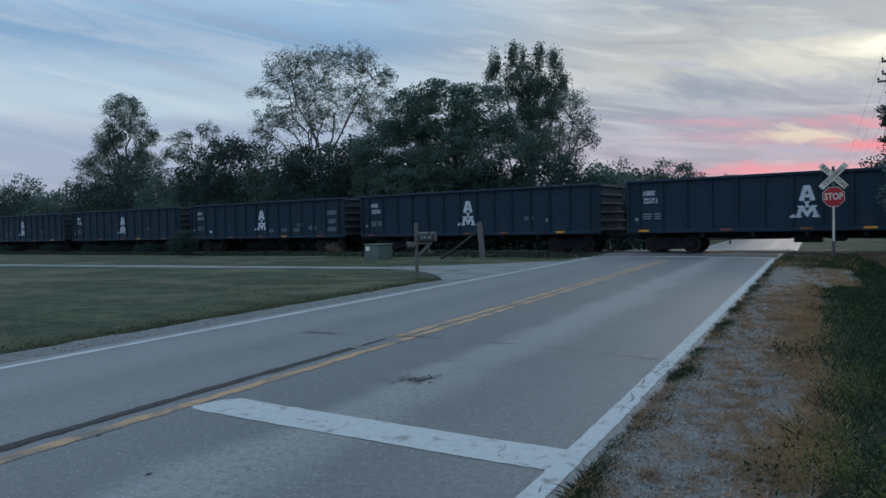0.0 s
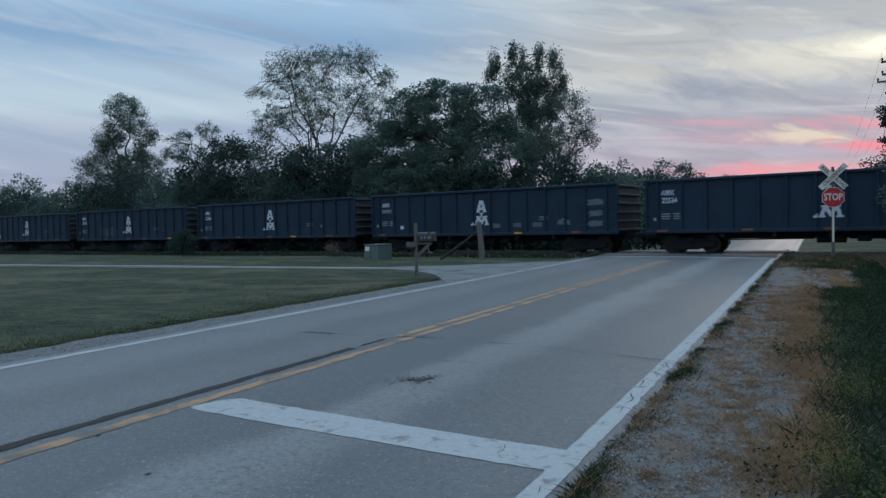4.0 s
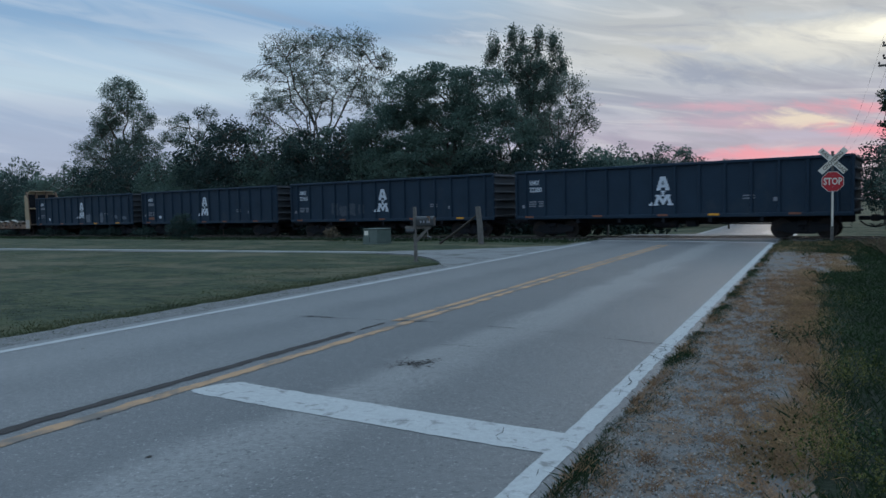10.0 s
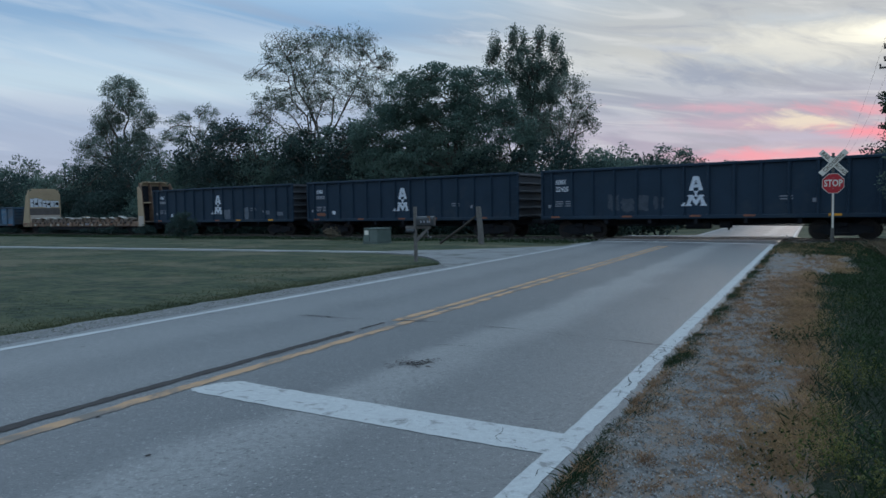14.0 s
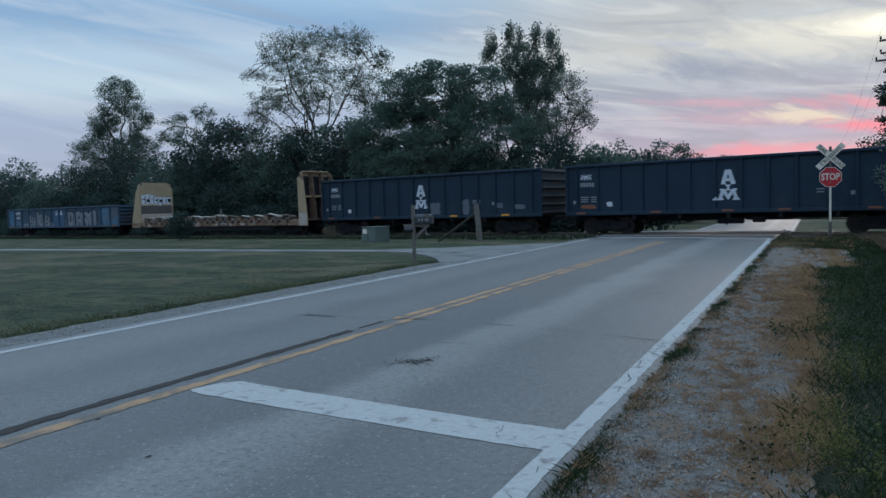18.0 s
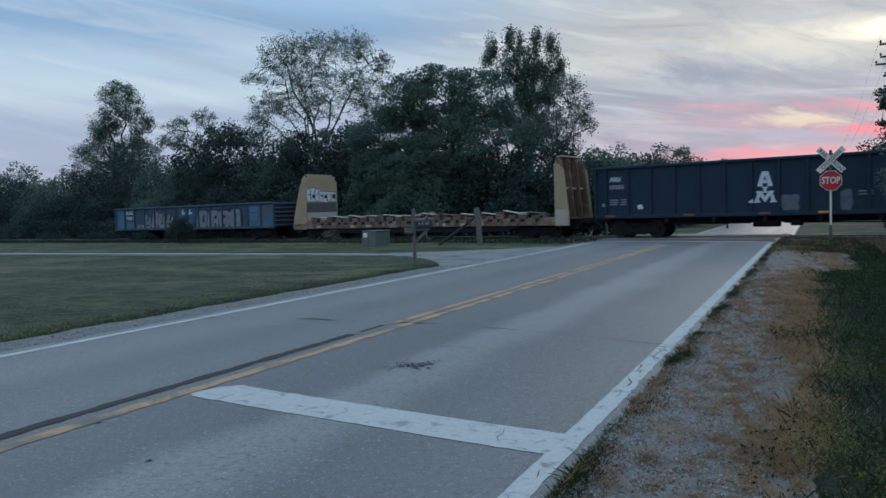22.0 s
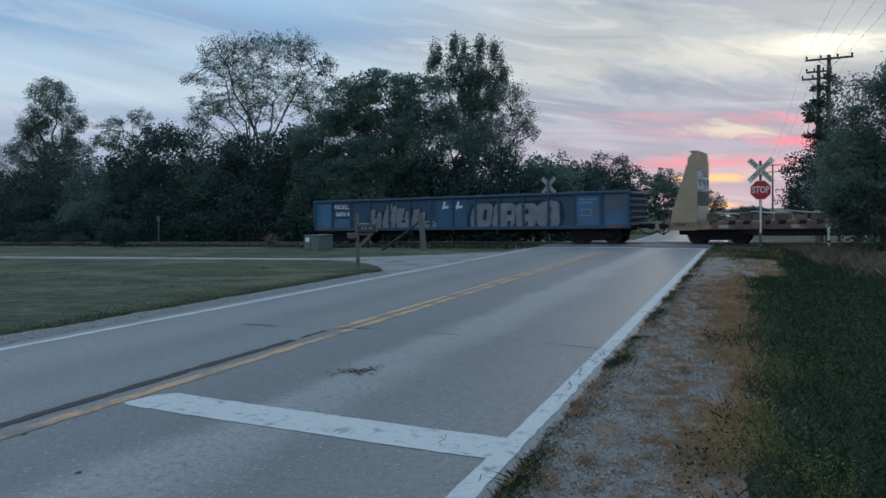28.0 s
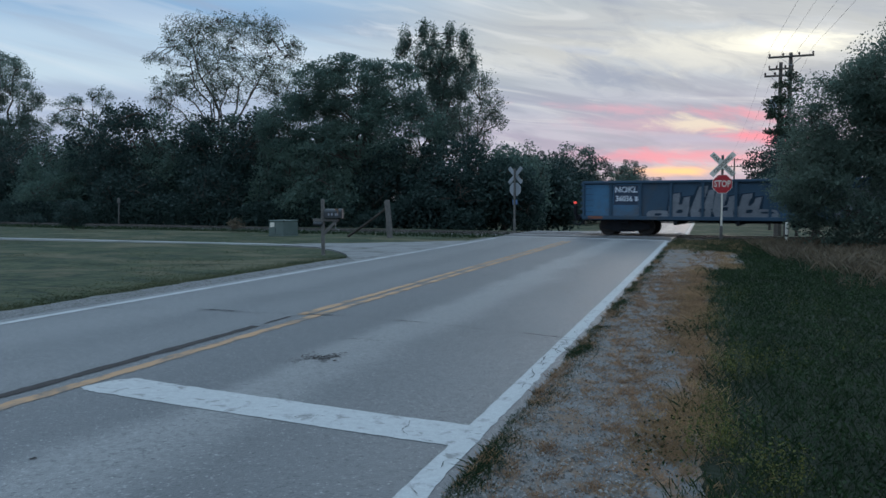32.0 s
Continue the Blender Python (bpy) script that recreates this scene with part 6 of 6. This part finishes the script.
# the brush and smaller trees that close the view below the tall ones
BRUSH = [
    (-81, 57.8, 8.8, 5.0), (-71, 57.2, 8.8, 4.6), (-93, 59, 7.2, 5.5), (-85, 57.5, 7.4, 5.5), (-73, 55.5, 8.0, 5.5), (-66, 55, 9.0, 5.0), (-60, 53.5, 8.2, 4.8), (-53.5, 53, 10.6, 4.6), (-48.3, 51.2, 10.6, 4.6), (-43.5, 50.6, 9.8, 4.2), (-38.5, 50.2, 10.0, 4.2), (-41.0, 51.6, 9.6, 3.4), (-36.0, 50.8, 10.2, 3.4), (-50.8, 52.6, 11.0, 3.4),
    (-33.5, 49.0, 8.8, 3.8), (-29.5, 47.4, 6.5, 3.6), (-20.0, 46.4, 6.0, 3.6), (-16.3, 47.0, 6.2, 3.2), (-13.3, 48.4, 5.6, 2.6), (-79, 54, 5.0, 4.5), (-68, 52, 4.6, 4.2), (-57, 50.4, 4.8, 4.0), (-46, 48.4, 4.6, 3.8),
    (-36, 47.0, 4.4, 3.6), (-25.5, 45.2, 4.0, 3.2), (-16.0, 44.6, 4.0, 2.8), (-12.4, 45.4, 4.4, 2.2)]
for i, (x, y, h, r) in enumerate(BRUSH):
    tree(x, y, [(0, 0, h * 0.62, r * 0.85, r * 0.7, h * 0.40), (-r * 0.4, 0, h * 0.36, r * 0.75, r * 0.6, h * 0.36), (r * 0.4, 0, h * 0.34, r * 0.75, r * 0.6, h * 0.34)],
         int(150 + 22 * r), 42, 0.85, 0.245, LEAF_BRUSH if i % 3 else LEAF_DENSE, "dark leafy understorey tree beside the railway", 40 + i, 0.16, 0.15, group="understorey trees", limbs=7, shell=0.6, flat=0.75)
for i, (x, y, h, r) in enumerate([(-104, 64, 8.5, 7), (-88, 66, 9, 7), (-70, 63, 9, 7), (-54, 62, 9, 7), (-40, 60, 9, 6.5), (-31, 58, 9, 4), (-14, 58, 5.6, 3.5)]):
    tree(x, y, [(0, 0, h * 0.5, r, 3.0, h * 0.5), (r * 0.5, 0, h * 0.4, r * 0.7, 3, h * 0.4)], 300, 40, 1.4, 0.42, LEAF_BRUSH, "tall woodland tree with deep shade in its leaf colour", 80 + i, 0.2, 0.15, group="understorey trees", limbs=6, shell=0.3)
# lower trees towards the road and beyond the crossing
for i, (x, y, h, r, m) in enumerate([(-13.0, 52.6, 6.5, 2.0, LEAF_TALL), (-18.9, 88.4, 9.1, 3.9, LEAF_BRUSH), (-15.9, 91.7, 10.3, 3.5, LEAF_TALL), (-13.0, 89.3, 8.4, 3.0, LEAF_BRUSH), (-16.0, 84.0, 7.6, 4.0, LEAF_BRUSH), (-22.5, 86.0, 8.4, 4.5, LEAF_BRUSH)]):
    tree(x, y, [(0, 0, h * 0.6, r, r * 0.9, h * 0.4), (0.2, 0, h * 0.32, r * 1.1, r, h * 0.34)], 210, 44, 0.13 * r + 0.25, 0.075 * r, m, "low leafy tree beside the road", 110 + i, 0.12, 0.2, group="roadside trees", limbs=7, shell=0.5, flat=0.9)
tree(-7.7, 76.5, [(0, 0, 5.6, 1.75, 1.6, 1.3), (0.3, 0, 4.6, 1.9, 1.6, 0.9)], 60, 60, 0.45, 0.15, LEAF_TALL, "small round-topped tree on a thin trunk", 130, 0.1, 0.55, group="roadside trees", limbs=6, shell=0.4)
for i, (x, y, h, r) in enumerate([(-9.6, 96, 7.6, 2.6), (-8.8, 120, 7.0, 4), (-8.6, 150, 7.5, 5), (-7.0, 175, 5.5, 4), (0.6, 118, 2.6, 2.6), (6.6, 90, 7.6, 2.4), (5.6, 74, 8.6, 2.8), (1.0, 150, 2.8, 4.0), (6.4, 60, 6.2, 2.2), (0.5, 190, 3.2, 5.0)]):
    tree(x, y, [(0, 0, h * 0.55, r, r, h * 0.44)], 90, 50, 0.7, 0.24, LEAF_BRUSH, "far dark leafy roadside tree", 140 + i, 0.12, 0.2, group="far trees", limbs=6, shell=0.4)
for i, (x, y, h, r) in enumerate([(-132, 82, 14.0, 7), (-122, 80, 11.0, 6), (-146, 84, 13.8, 8), (-112, 74, 8.5, 5), (-160, 92, 11, 9), (-180, 98, 12, 10)]):
    tree(x, y, [(0, 0, h * 0.55, r, r * 0.7, h * 0.44), (0, 0, h * 0.3, r * 1.1, r * 0.7, h * 0.3)], 130, 50, 1.3, 0.42, LEAF_TALL, "distant leafy tree at the far end of the wood", 160 + i, 0.25, 0.25, group="far trees", limbs=8, shell=0.45)
# the near trees on the camera's own side of the railway
tree(6.4, 26.2, [(-1.5, 0, 5.3, 1.2, 1.2, 1.3), (-2.6, 0, 4.1, 1.4, 1.2, 1.8), (-3.1, 0, 2.4, 1.2, 1.0, 1.7), (-2.0, 0, 1.9, 2.1, 1.7, 1.8), (-0.3, 0, 5.3, 1.9, 1.8, 2.3), (0.4, 0, 2.6, 2.6, 2.0, 2.4)], 900, 125, 0.50, 0.09, LEAF_VERGE, "large leafy tree standing over the verge", 180, 0.24, 0.12, group="verge trees", limbs=13, shell=0.5, twig=0.018)
tree(5.2, 40.5, [(0, 0, 3.6, 2.4, 2.2, 2.6), (1.6, 0, 3.0, 2.2, 2.0, 2.6)], 160, 80, 0.6, 0.14, LEAF_BRUSH, "leafy roadside tree beyond the railway", 182, 0.2, 0.15, group="verge trees", limbs=8, shell=0.5)
tree(4.15, 47.5, [(0, 0, 8.9, 0.8, 0.8, 0.9), (-0.3, 0, 7.4, 1.0, 0.9, 0.9), (0.2, 0, 6.2, 1.0, 0.9, 0.8)], 46, 80, 0.42, 0.16, LEAF_PINE, "thin dark pine with ragged tufts", 183, 0.12, 0.5, group="verge trees", limbs=10, shell=0.5, twig=0.03)


def build_thicket():
    """The low scrub under the trees, beyond the track, coloured dark for their shade."""
    rng = np.random.default_rng(63)
    n = 70000
    a = -112 + 102 * rng.random(n) ** 0.8
    off = rng.uniform(5.0, 9.5, n)
    top = np.array([1.7 + 1.3 * noise.noise((q * 0.25, 3.0, 0)) + 0.6 * noise.noise((q * 0.9, 7.0, 0)) for q in a])
    px, py = TRACK.x + FW.x * a + ACROSS.x * off, TRACK.y + FW.y * a + ACROSS.y * off
    low = np.array([fall(q, p) for p, q in zip(px, py)])
    z = low - 0.1 + (top - low) * rng.random(n) ** 0.8
    pts = np.stack([px, py, z], 1)
    tagged(leaf_mesh("thicket", pts, rng.uniform(0.14, 0.30, n), LEAF_BRUSH, None, rng), "tangled scrub along the far side of the track, coloured dark for shade", "scrub", kind="stuff")


build_thicket()
# single bushes on the lawn's far edge
tree(-36.6, 33.4, [(0, 0, 0.8, 0.95, 0.8, 0.75), (0.15, 0, 1.2, 0.7, 0.6, 0.55)], 100, 50, 0.30, 0.09, LEAF_BRUSH, "sparse twiggy round bush on the lawn's edge", 190, 0.06, 0.2, "bush", "bushes by the track", 7, name="bush", twig=0.012)
tree(-24.3, 33.0, [(0, 0, 0.45, 0.5, 0.4, 0.4)], 24, 22, 0.2, 0.08, LEAF_TAN, "small dead weedy shrub beside the ballast", 191, 0.02, 0.2, "bush", "bushes by the track", 4, name="bush", twig=0.008)
for i, (x, y, r) in enumerate([(-52, 40.0, 1.6), (-55.5, 40.8, 1.4), (-62, 41.6, 2.0), (-70, 42.4, 1.6), (-47, 39.2, 1.2)]):
    tree(x, y, [(0, 0, 0.35, r, 0.6, 0.4)], 40, 34, 0.3, 0.12, LEAF_BRUSH, "low weeds along the ballast", 195 + i, 0.02, 0.2, "weeds", "bushes by the track", 4, name="weeds", twig=0.008)

# ---- verge vegetation and loose stones ----


def blades(name, pts, heights, mat, label, rng, width=0.006, lean=0.5):
    n = len(pts)
    a = rng.uniform(0, 6.283, n)
    side = np.stack([np.cos(a), np.sin(a), np.zeros(n)], 1) * (width * rng.uniform(0.7, 1.5, n))[:, None]
    tip = rng.normal(size=(n, 3)) * (lean * heights * 0.5)[:, None]
    tip[:, 2] = heights
    v = np.empty((n, 4, 3))
    v[:, 0], v[:, 1] = pts - side, pts + side
    v[:, 2], v[:, 3] = pts + tip * 0.55 + side * 0.8 + np.array([0, 0, 0.1]) * heights[:, None], pts + tip
    me = bpy.data.meshes.new(name)
    me.vertices.add(4 * n)
    me.vertices.foreach_set("co", v.reshape(-1).astype(np.float32))
    me.loops.add(4 * n)
    me.loops.foreach_set("vertex_index", np.arange(4 * n, dtype=np.int32))
    me.polygons.add(n)
    me.polygons.foreach_set("loop_start", np.arange(0, 4 * n, 4, dtype=np.int32))
    me.update(calc_edges=True)
    me.materials.append(mat)
    return tagged(new(name, me), label, "grass", kind="stuff")


def depth_spread(rng, n, near, far, power=2.2):
    d = (far - near) * rng.random(n) ** power
    return near + np.where(rng.random(n) < 0.14, -d, d)


def ground_z(y):
    return np.array([fall(q) for q in y])


def build_verge_plants():
    rng = np.random.default_rng(31)
    # low dry mats over the gravel, in drifts, thicker towards the verge
    n = 26000
    cy = depth_spread(rng, n, 1.5, 28, 1.7)
    cx = rng.uniform(-1.2, 0.0, n) + np.where(cy > 19, rng.uniform(0, 0.7, n), 0)
    keep = np.array([0.5 * noise.noise((x * 2.2, y * 0.9, 3.0)) + 0.9 * noise.noise((x * 8.0, y * 5.0, 9.0)) + 0.40 * (x + 0.50) + 0.25 * ease((y - 6.0) / 5.0) * ease((17.5 - y) / 3.0) - 0.22 * ease((y - 17.0) / 3.0) > rng.uniform(-0.12, 0.62) for x, y in zip(cx, cy)])
    cx, cy = cx[keep], cy[keep]
    k = 16
    px = np.repeat(cx, k) + rng.normal(0, 0.022, len(cx) * k)
    py = np.repeat(cy, k) + rng.normal(0, 0.022, len(cx) * k)
    blades("dry_grass", np.stack([px, py, np.full(len(px), -0.01)], 1), rng.uniform(0.008, 0.034, len(px)) * (1 + 0.03 * py), GRASS_DRY, "dry reddish-brown mats on the gravel shoulder", rng, 0.0015, 1.6)
    # pale dry grass where the gravel meets the verge
    n = 110000
    py = depth_spread(rng, n, 1.6, 28, 1.6)
    px = -0.20 + rng.normal(0, 0.18, n) + np.where((py > 18.5) & (py < 24.5), 0.75, 0.0)
    keep = np.array([noise.noise((x * 1.5, y * 0.6, 33.0)) + 0.6 * noise.noise((x * 4.0, y * 2.4, 35.0)) + 0.3 * ease((y - 5.0) / 4.0) - 0.2 * ease((y - 17.5) / 3.0) > rng.uniform(-0.2, 0.45) for x, y in zip(px, py)])
    px, py = px[keep], py[keep]
    blades("verge_edge_grass", np.stack([px, py, np.full(len(px), -0.03)], 1), rng.uniform(0.02, 0.07, len(px)), GRASS_TAN, "pale dry grass between gravel and verge", rng, 0.0016, 1.5)
    # brown leaf litter lying on the gravel
    n = 9000
    py = depth_spread(rng, n, 1.5, 20, 1.7)
    pts = np.stack([rng.uniform(-1.25, -0.1, n), py, np.full(n, 0.006)], 1)
    tagged(leaf_mesh("leaf_litter", pts, rng.uniform(0.006, 0.018, n), LITTER, None, rng), "brown leaf litter scattered on the gravel", "leaf litter", kind="stuff")
    # the fringe along the asphalt's broken edge, dark green with dry stalks
    n = 60000
    py = depth_spread(rng, n, 1.5, 30, 1.6)
    px = -1.29 + np.abs(rng.normal(0, 0.10, n)) - 0.03 + 0.06 * np.array([noise.noise((y * 2.1, 0, 0)) for y in py])
    thick = np.array([noise.noise((y * 1.1, 8, 0)) + 0.5 * noise.noise((y * 4.1, 3, 0)) for y in py])
    keep = thick > rng.uniform(-0.85, 0.15, n)
    px, py, thick = px[keep], py[keep], thick[keep]
    tall = (0.014 + 0.038 * rng.random(len(px)) ** 1.5) * (1 + 0.7 * thick.clip(-0.6, 0.8))
    dry = np.array([noise.noise((y * 0.9, x * 6.0, 40)) for x, y in zip(px, py)]) + 0.25 * rng.normal(size=len(px)) > 0.30
    blades("edge_grass", np.stack([px, py, np.full(len(px), -0.012)], 1)[~dry], tall[~dry], GRASS_GREEN, "dark green grass along the road's broken edge", rng, 0.0016, 1.3)
    blades("dry_edge_grass", np.stack([px, py, np.full(len(px), -0.012)], 1)[dry], tall[dry] * 1.1, GRASS_DRY, "dry stalks along the road's broken edge", rng, 0.0012, 1.3)
    # green verge: grass, low leafy weeds and yellowing taller ones
    n = 120000
    py = depth_spread(rng, n, 1.5, 32, 1.7)
    px = -0.6 + (5.5 + 0.12 * py) * rng.random(n) ** 1.3
    edge = np.array([noise.noise((x * 1.1, y * 0.7, 6.0)) + 0.5 * noise.noise((x * 4.0, y * 3.0, 7.0)) for x, y in zip(px, py)])
    keep = px + 0.02 + 0.34 * edge - np.where((py > 18.0) & (py < 24.0), 0.8, 0.0) > rng.uniform(-0.15, 0.30, n)
    px, py = px[keep], py[keep]
    blades("shade_dark_grass", np.stack([px, py, np.full(len(px), -0.05)], 1), rng.uniform(0.04, 0.12, len(px)) * (1 + py * 0.02), GRASS_GREEN, "rough green verge grass with shade in its colour", rng, 0.0030, 1.0)
    n = 150000
    py = depth_spread(rng, n, 1.5, 30, 1.7)
    px = -0.45 + (5.1 + 0.12 * py) * rng.random(n) ** 1.3
    keep = 0.8 * np.array([noise.noise((x * 1.3, y * 0.9, 16.0)) for x, y in zip(px, py)]) + (px - 0.12 - np.where((py > 18.0) & (py < 24.0), 0.8, 0.0)) * 0.9 > rng.uniform(-0.1, 0.4, n)
    px, py = px[keep], py[keep]
    hump = np.array([max(0.0, noise.noise((x * 2.2, y * 1.6, 26.0)) + 0.5 * noise.noise((x * 5.2, y * 4.6, 27.0))) for x, y in zip(px, py)])
    pts = np.stack([px, py, -0.03 + (0.05 + 0.34 * hump) * rng.random(len(px)) ** 0.6], 1)
    tagged(leaf_mesh("weed_patch", pts, rng.uniform(0.012, 0.030, len(px)) * (1 + 0.05 * py), LEAF_WEED, None, rng), "low leafy verge weeds, darkened in colour for shade", "weeds", kind="stuff")
    # yellowing weeds stand in clumps, each of many stalks with leaves up to the tip
    rows, spots = [], [(0.10, 4.9, 0.36, 80), (0.36, 4.3, 0.30, 40), (0.06, 5.7, 0.20, 20), (0.30, 7.2, 0.40, 70), (0.70, 7.5, 0.35, 20), (0.14, 9.6, 0.35, 24), (1.5, 8.6, 0.5, 10), (0.4, 12.4, 0.6, 26), (1.3, 11.2, 0.5, 10), (0.26, 3.4, 0.25, 30)]
    for x, y, r, count in spots:
        for k in range(count):
            bx, by = rng.normal(x, r * 0.36), rng.normal(y, r * 0.6)
            tip = np.array([rng.normal(0, 0.05), rng.normal(0, 0.05), rng.uniform(0.12, 0.32)])
            u = rng.random((16, 1)) ** 0.7
            rows.append(np.array([bx, by, -0.03]) + u * tip + rng.normal(0, 0.014, (16, 3)))
    pts = np.concatenate(rows)
    tagged(leaf_mesh("yellow_weeds", pts, rng.uniform(0.012, 0.024, len(pts)), LEAF_YELLOW, None, rng), "yellowing leafy weeds standing in clumps", "weeds", kind="stuff")
    # rough grass before the crossing, where the gravel ends
    n = 16000
    py = 23.2 + 7.6 * rng.random(n) ** 0.8
    px = rng.uniform(-1.25, 2.6, n)
    keep = np.array([noise.noise((x * 1.1, y * 0.6, 61.0)) for x, y in zip(px, py)]) + 0.35 * (py - 24.0) > rng.uniform(-0.3, 0.5, n)
    px, py = px[keep], py[keep]
    dry = np.array([noise.noise((x * 1.6, y * 0.8, 66.0)) for x, y in zip(px, py)]) + 0.3 * rng.normal(size=len(px)) > 0.22
    pts, tall = np.stack([px, py, np.full(len(px), -0.04)], 1), rng.uniform(0.05, 0.17, len(px))
    blades("crossing_grass", pts[~dry], tall[~dry], GRASS_LAWN, "rough green grass beside the crossing", rng, 0.006, 1.0)
    blades("dry_crossing_grass", pts[dry], tall[dry], GRASS_TAN, "dry grass beside the crossing", rng, 0.005, 1.0)
    # dead brush and brown grass under the verge tree
    n = 26000
    py = rng.uniform(15.0, 28.5, n)
    px = 1.6 + 6.0 * rng.random(n) ** 1.2 + 0.05 * (28 - py)
    keep = np.array([noise.noise((x * 0.7, y * 0.45, 51.0)) + 0.05 * (y - 19.0) for x, y in zip(px, py)]) > rng.uniform(-0.25, 0.35, n)
    px, py = px[keep], py[keep]
    blades("dead_grass", np.stack([px, py, np.full(len(px), -0.05)], 1), rng.uniform(0.10, 0.42, len(px)), BRUSH_DEAD, "brown dead grass and brush under the tree", rng, 0.008, 1.0)
    # mown lawn: low tussocks in drifts
    n = 210000
    py = rng.uniform(2.0, 33.0, n)
    px = -9.95 - 42.0 * rng.random(n) ** 1.5
    keep = np.array([noise.noise((x * 0.5, y * 0.5, 2.0)) + 0.6 * noise.noise((x * 2.2, y * 2.2, 5.0)) > rng.uniform(-0.2, 0.6) for x, y in zip(px, py)])
    keep &= ~((px > -15.2) & (py > 19.5 + (-px - 10.0) * 0.7) & (py < 29.5)) & ~(np.abs(py - 23.9) < 0.8)
    px, py = px[keep], py[keep]
    blades("lawn_tussocks", np.stack([px, py, np.full(len(px), -0.078)], 1), rng.uniform(0.012, 0.035, len(px)), GRASS_LAWN, "low uneven tussocks in the mown lawn", rng, 0.005, 2.4)
    # lawn edge tufts
    n = 30000
    py = depth_spread(rng, n, 3.0, 19.5, 1.2)
    wave = np.array([noise.noise((y * 0.9, 4, 0)) + noise.noise((y * 2.9, 6, 0)) for y in py])
    px = -9.80 + 0.22 * wave - np.abs(rng.normal(0, 0.55, n))
    blades("lawn_edge_grass", np.stack([px, py, np.full(n, -0.07)], 1), rng.uniform(0.010, 0.036, n), GRASS_LAWN, "short grass at the lawn's edge", rng, 0.006, 1.2)
    n = 9000
    px, py = rng.uniform(-70, -9, n), rng.uniform(31.5, 34.0, n)
    py = py + (-px) * 0.115 - 1.0
    blades("track_side_grass", np.stack([px, py, np.full(n, -0.08)], 1), rng.uniform(0.05, 0.2, n), GRASS_GREEN, "longer grass along the ballast", rng, 0.02, 0.8)


build_verge_plants()


def build_stones():
    rng = np.random.default_rng(77)
    ico = bmesh.new()
    bmesh.ops.create_cone(ico, segments=4, radius1=1.0, radius2=0.55, depth=1.2, cap_ends=True)
    bmesh.ops.triangulate(ico, faces=ico.faces[:])
    base = np.array([list(v.co) for v in ico.verts])
    faces = np.array([[v.index for v in f.verts] for f in ico.faces])
    ico.free()

    def heap(name, px, py, z, size, label):
        n = len(px)
        v = base[None] * (1 + 0.35 * rng.normal(size=(n, len(base), 1)).clip(-1, 1))
        v = v * (size[:, None, None] * rng.uniform(0.6, 1.2, (n, 1, 3)) * np.array([1, 1, 0.6]))
        v += np.stack([px, py, np.full(n, z)], 1)[:, None]
        f = faces[None] + (np.arange(n) * len(base))[:, None, None]
        me = bpy.data.meshes.new(name)
        me.from_pydata(v.reshape(-1, 3).tolist(), [], f.reshape(-1, 3).tolist())
        me.materials.append(STONE)
        tagged(new(name, me), label, "gravel", kind="stuff")

    n = 38000
    heap("loose_gravel", rng.uniform(-1.27, -0.25, n), depth_spread(rng, n, 1.6, 20, 1.9), 0.003, 0.0025 + 0.011 * rng.random(n) ** 2, "loose grey gravel stones on the shoulder")
    n = 3500
    heap("loose_gravel", rng.uniform(-9.85, -9.05, n), depth_spread(rng, n, 3, 19, 1.3), -0.026, rng.uniform(0.008, 0.026, n), "loose grey gravel stones beside the lawn")


build_stones()


# ---- what moves ----


def travelled(t):
    """Metres that the train has run since the start: it gains a little speed."""
    u = min(max((t - 3.0) / 6.0, 0.0), 1.0)
    extra = 6.0 * (u ** 3 - u ** 4 / 2) + max(t - 9.0, 0.0)
    spread = 3.0 if t < 5.9 else 2.3
    return 4.372 * t + 0.22 * extra + 0.42 * math.exp(-((t - 5.9) / spread) ** 2)


def motions():
    steps = [i * 0.5 for i in range(65)]
    for car, at in zip(CARS + [flat, blue], CAR_AT + [FLAT_AT, BLUE_AT]):
        walk(car, [(t, on_track(at + travelled(t))) for t in steps])
        for tr in [o for o in car.children if o.name.startswith("truck")]:
            for w in [o for o in tr.children if o.name.startswith("wheelset")]:
                p = w.matrix_basis.translation.copy()
                n = 240
                walk(w, [(32.0 * i / n, pose(p.x, p.y, p.z, 0, math.degrees(travelled(32.0 * i / n) / 0.42), 0)) for i in range(n + 1)])


motions()
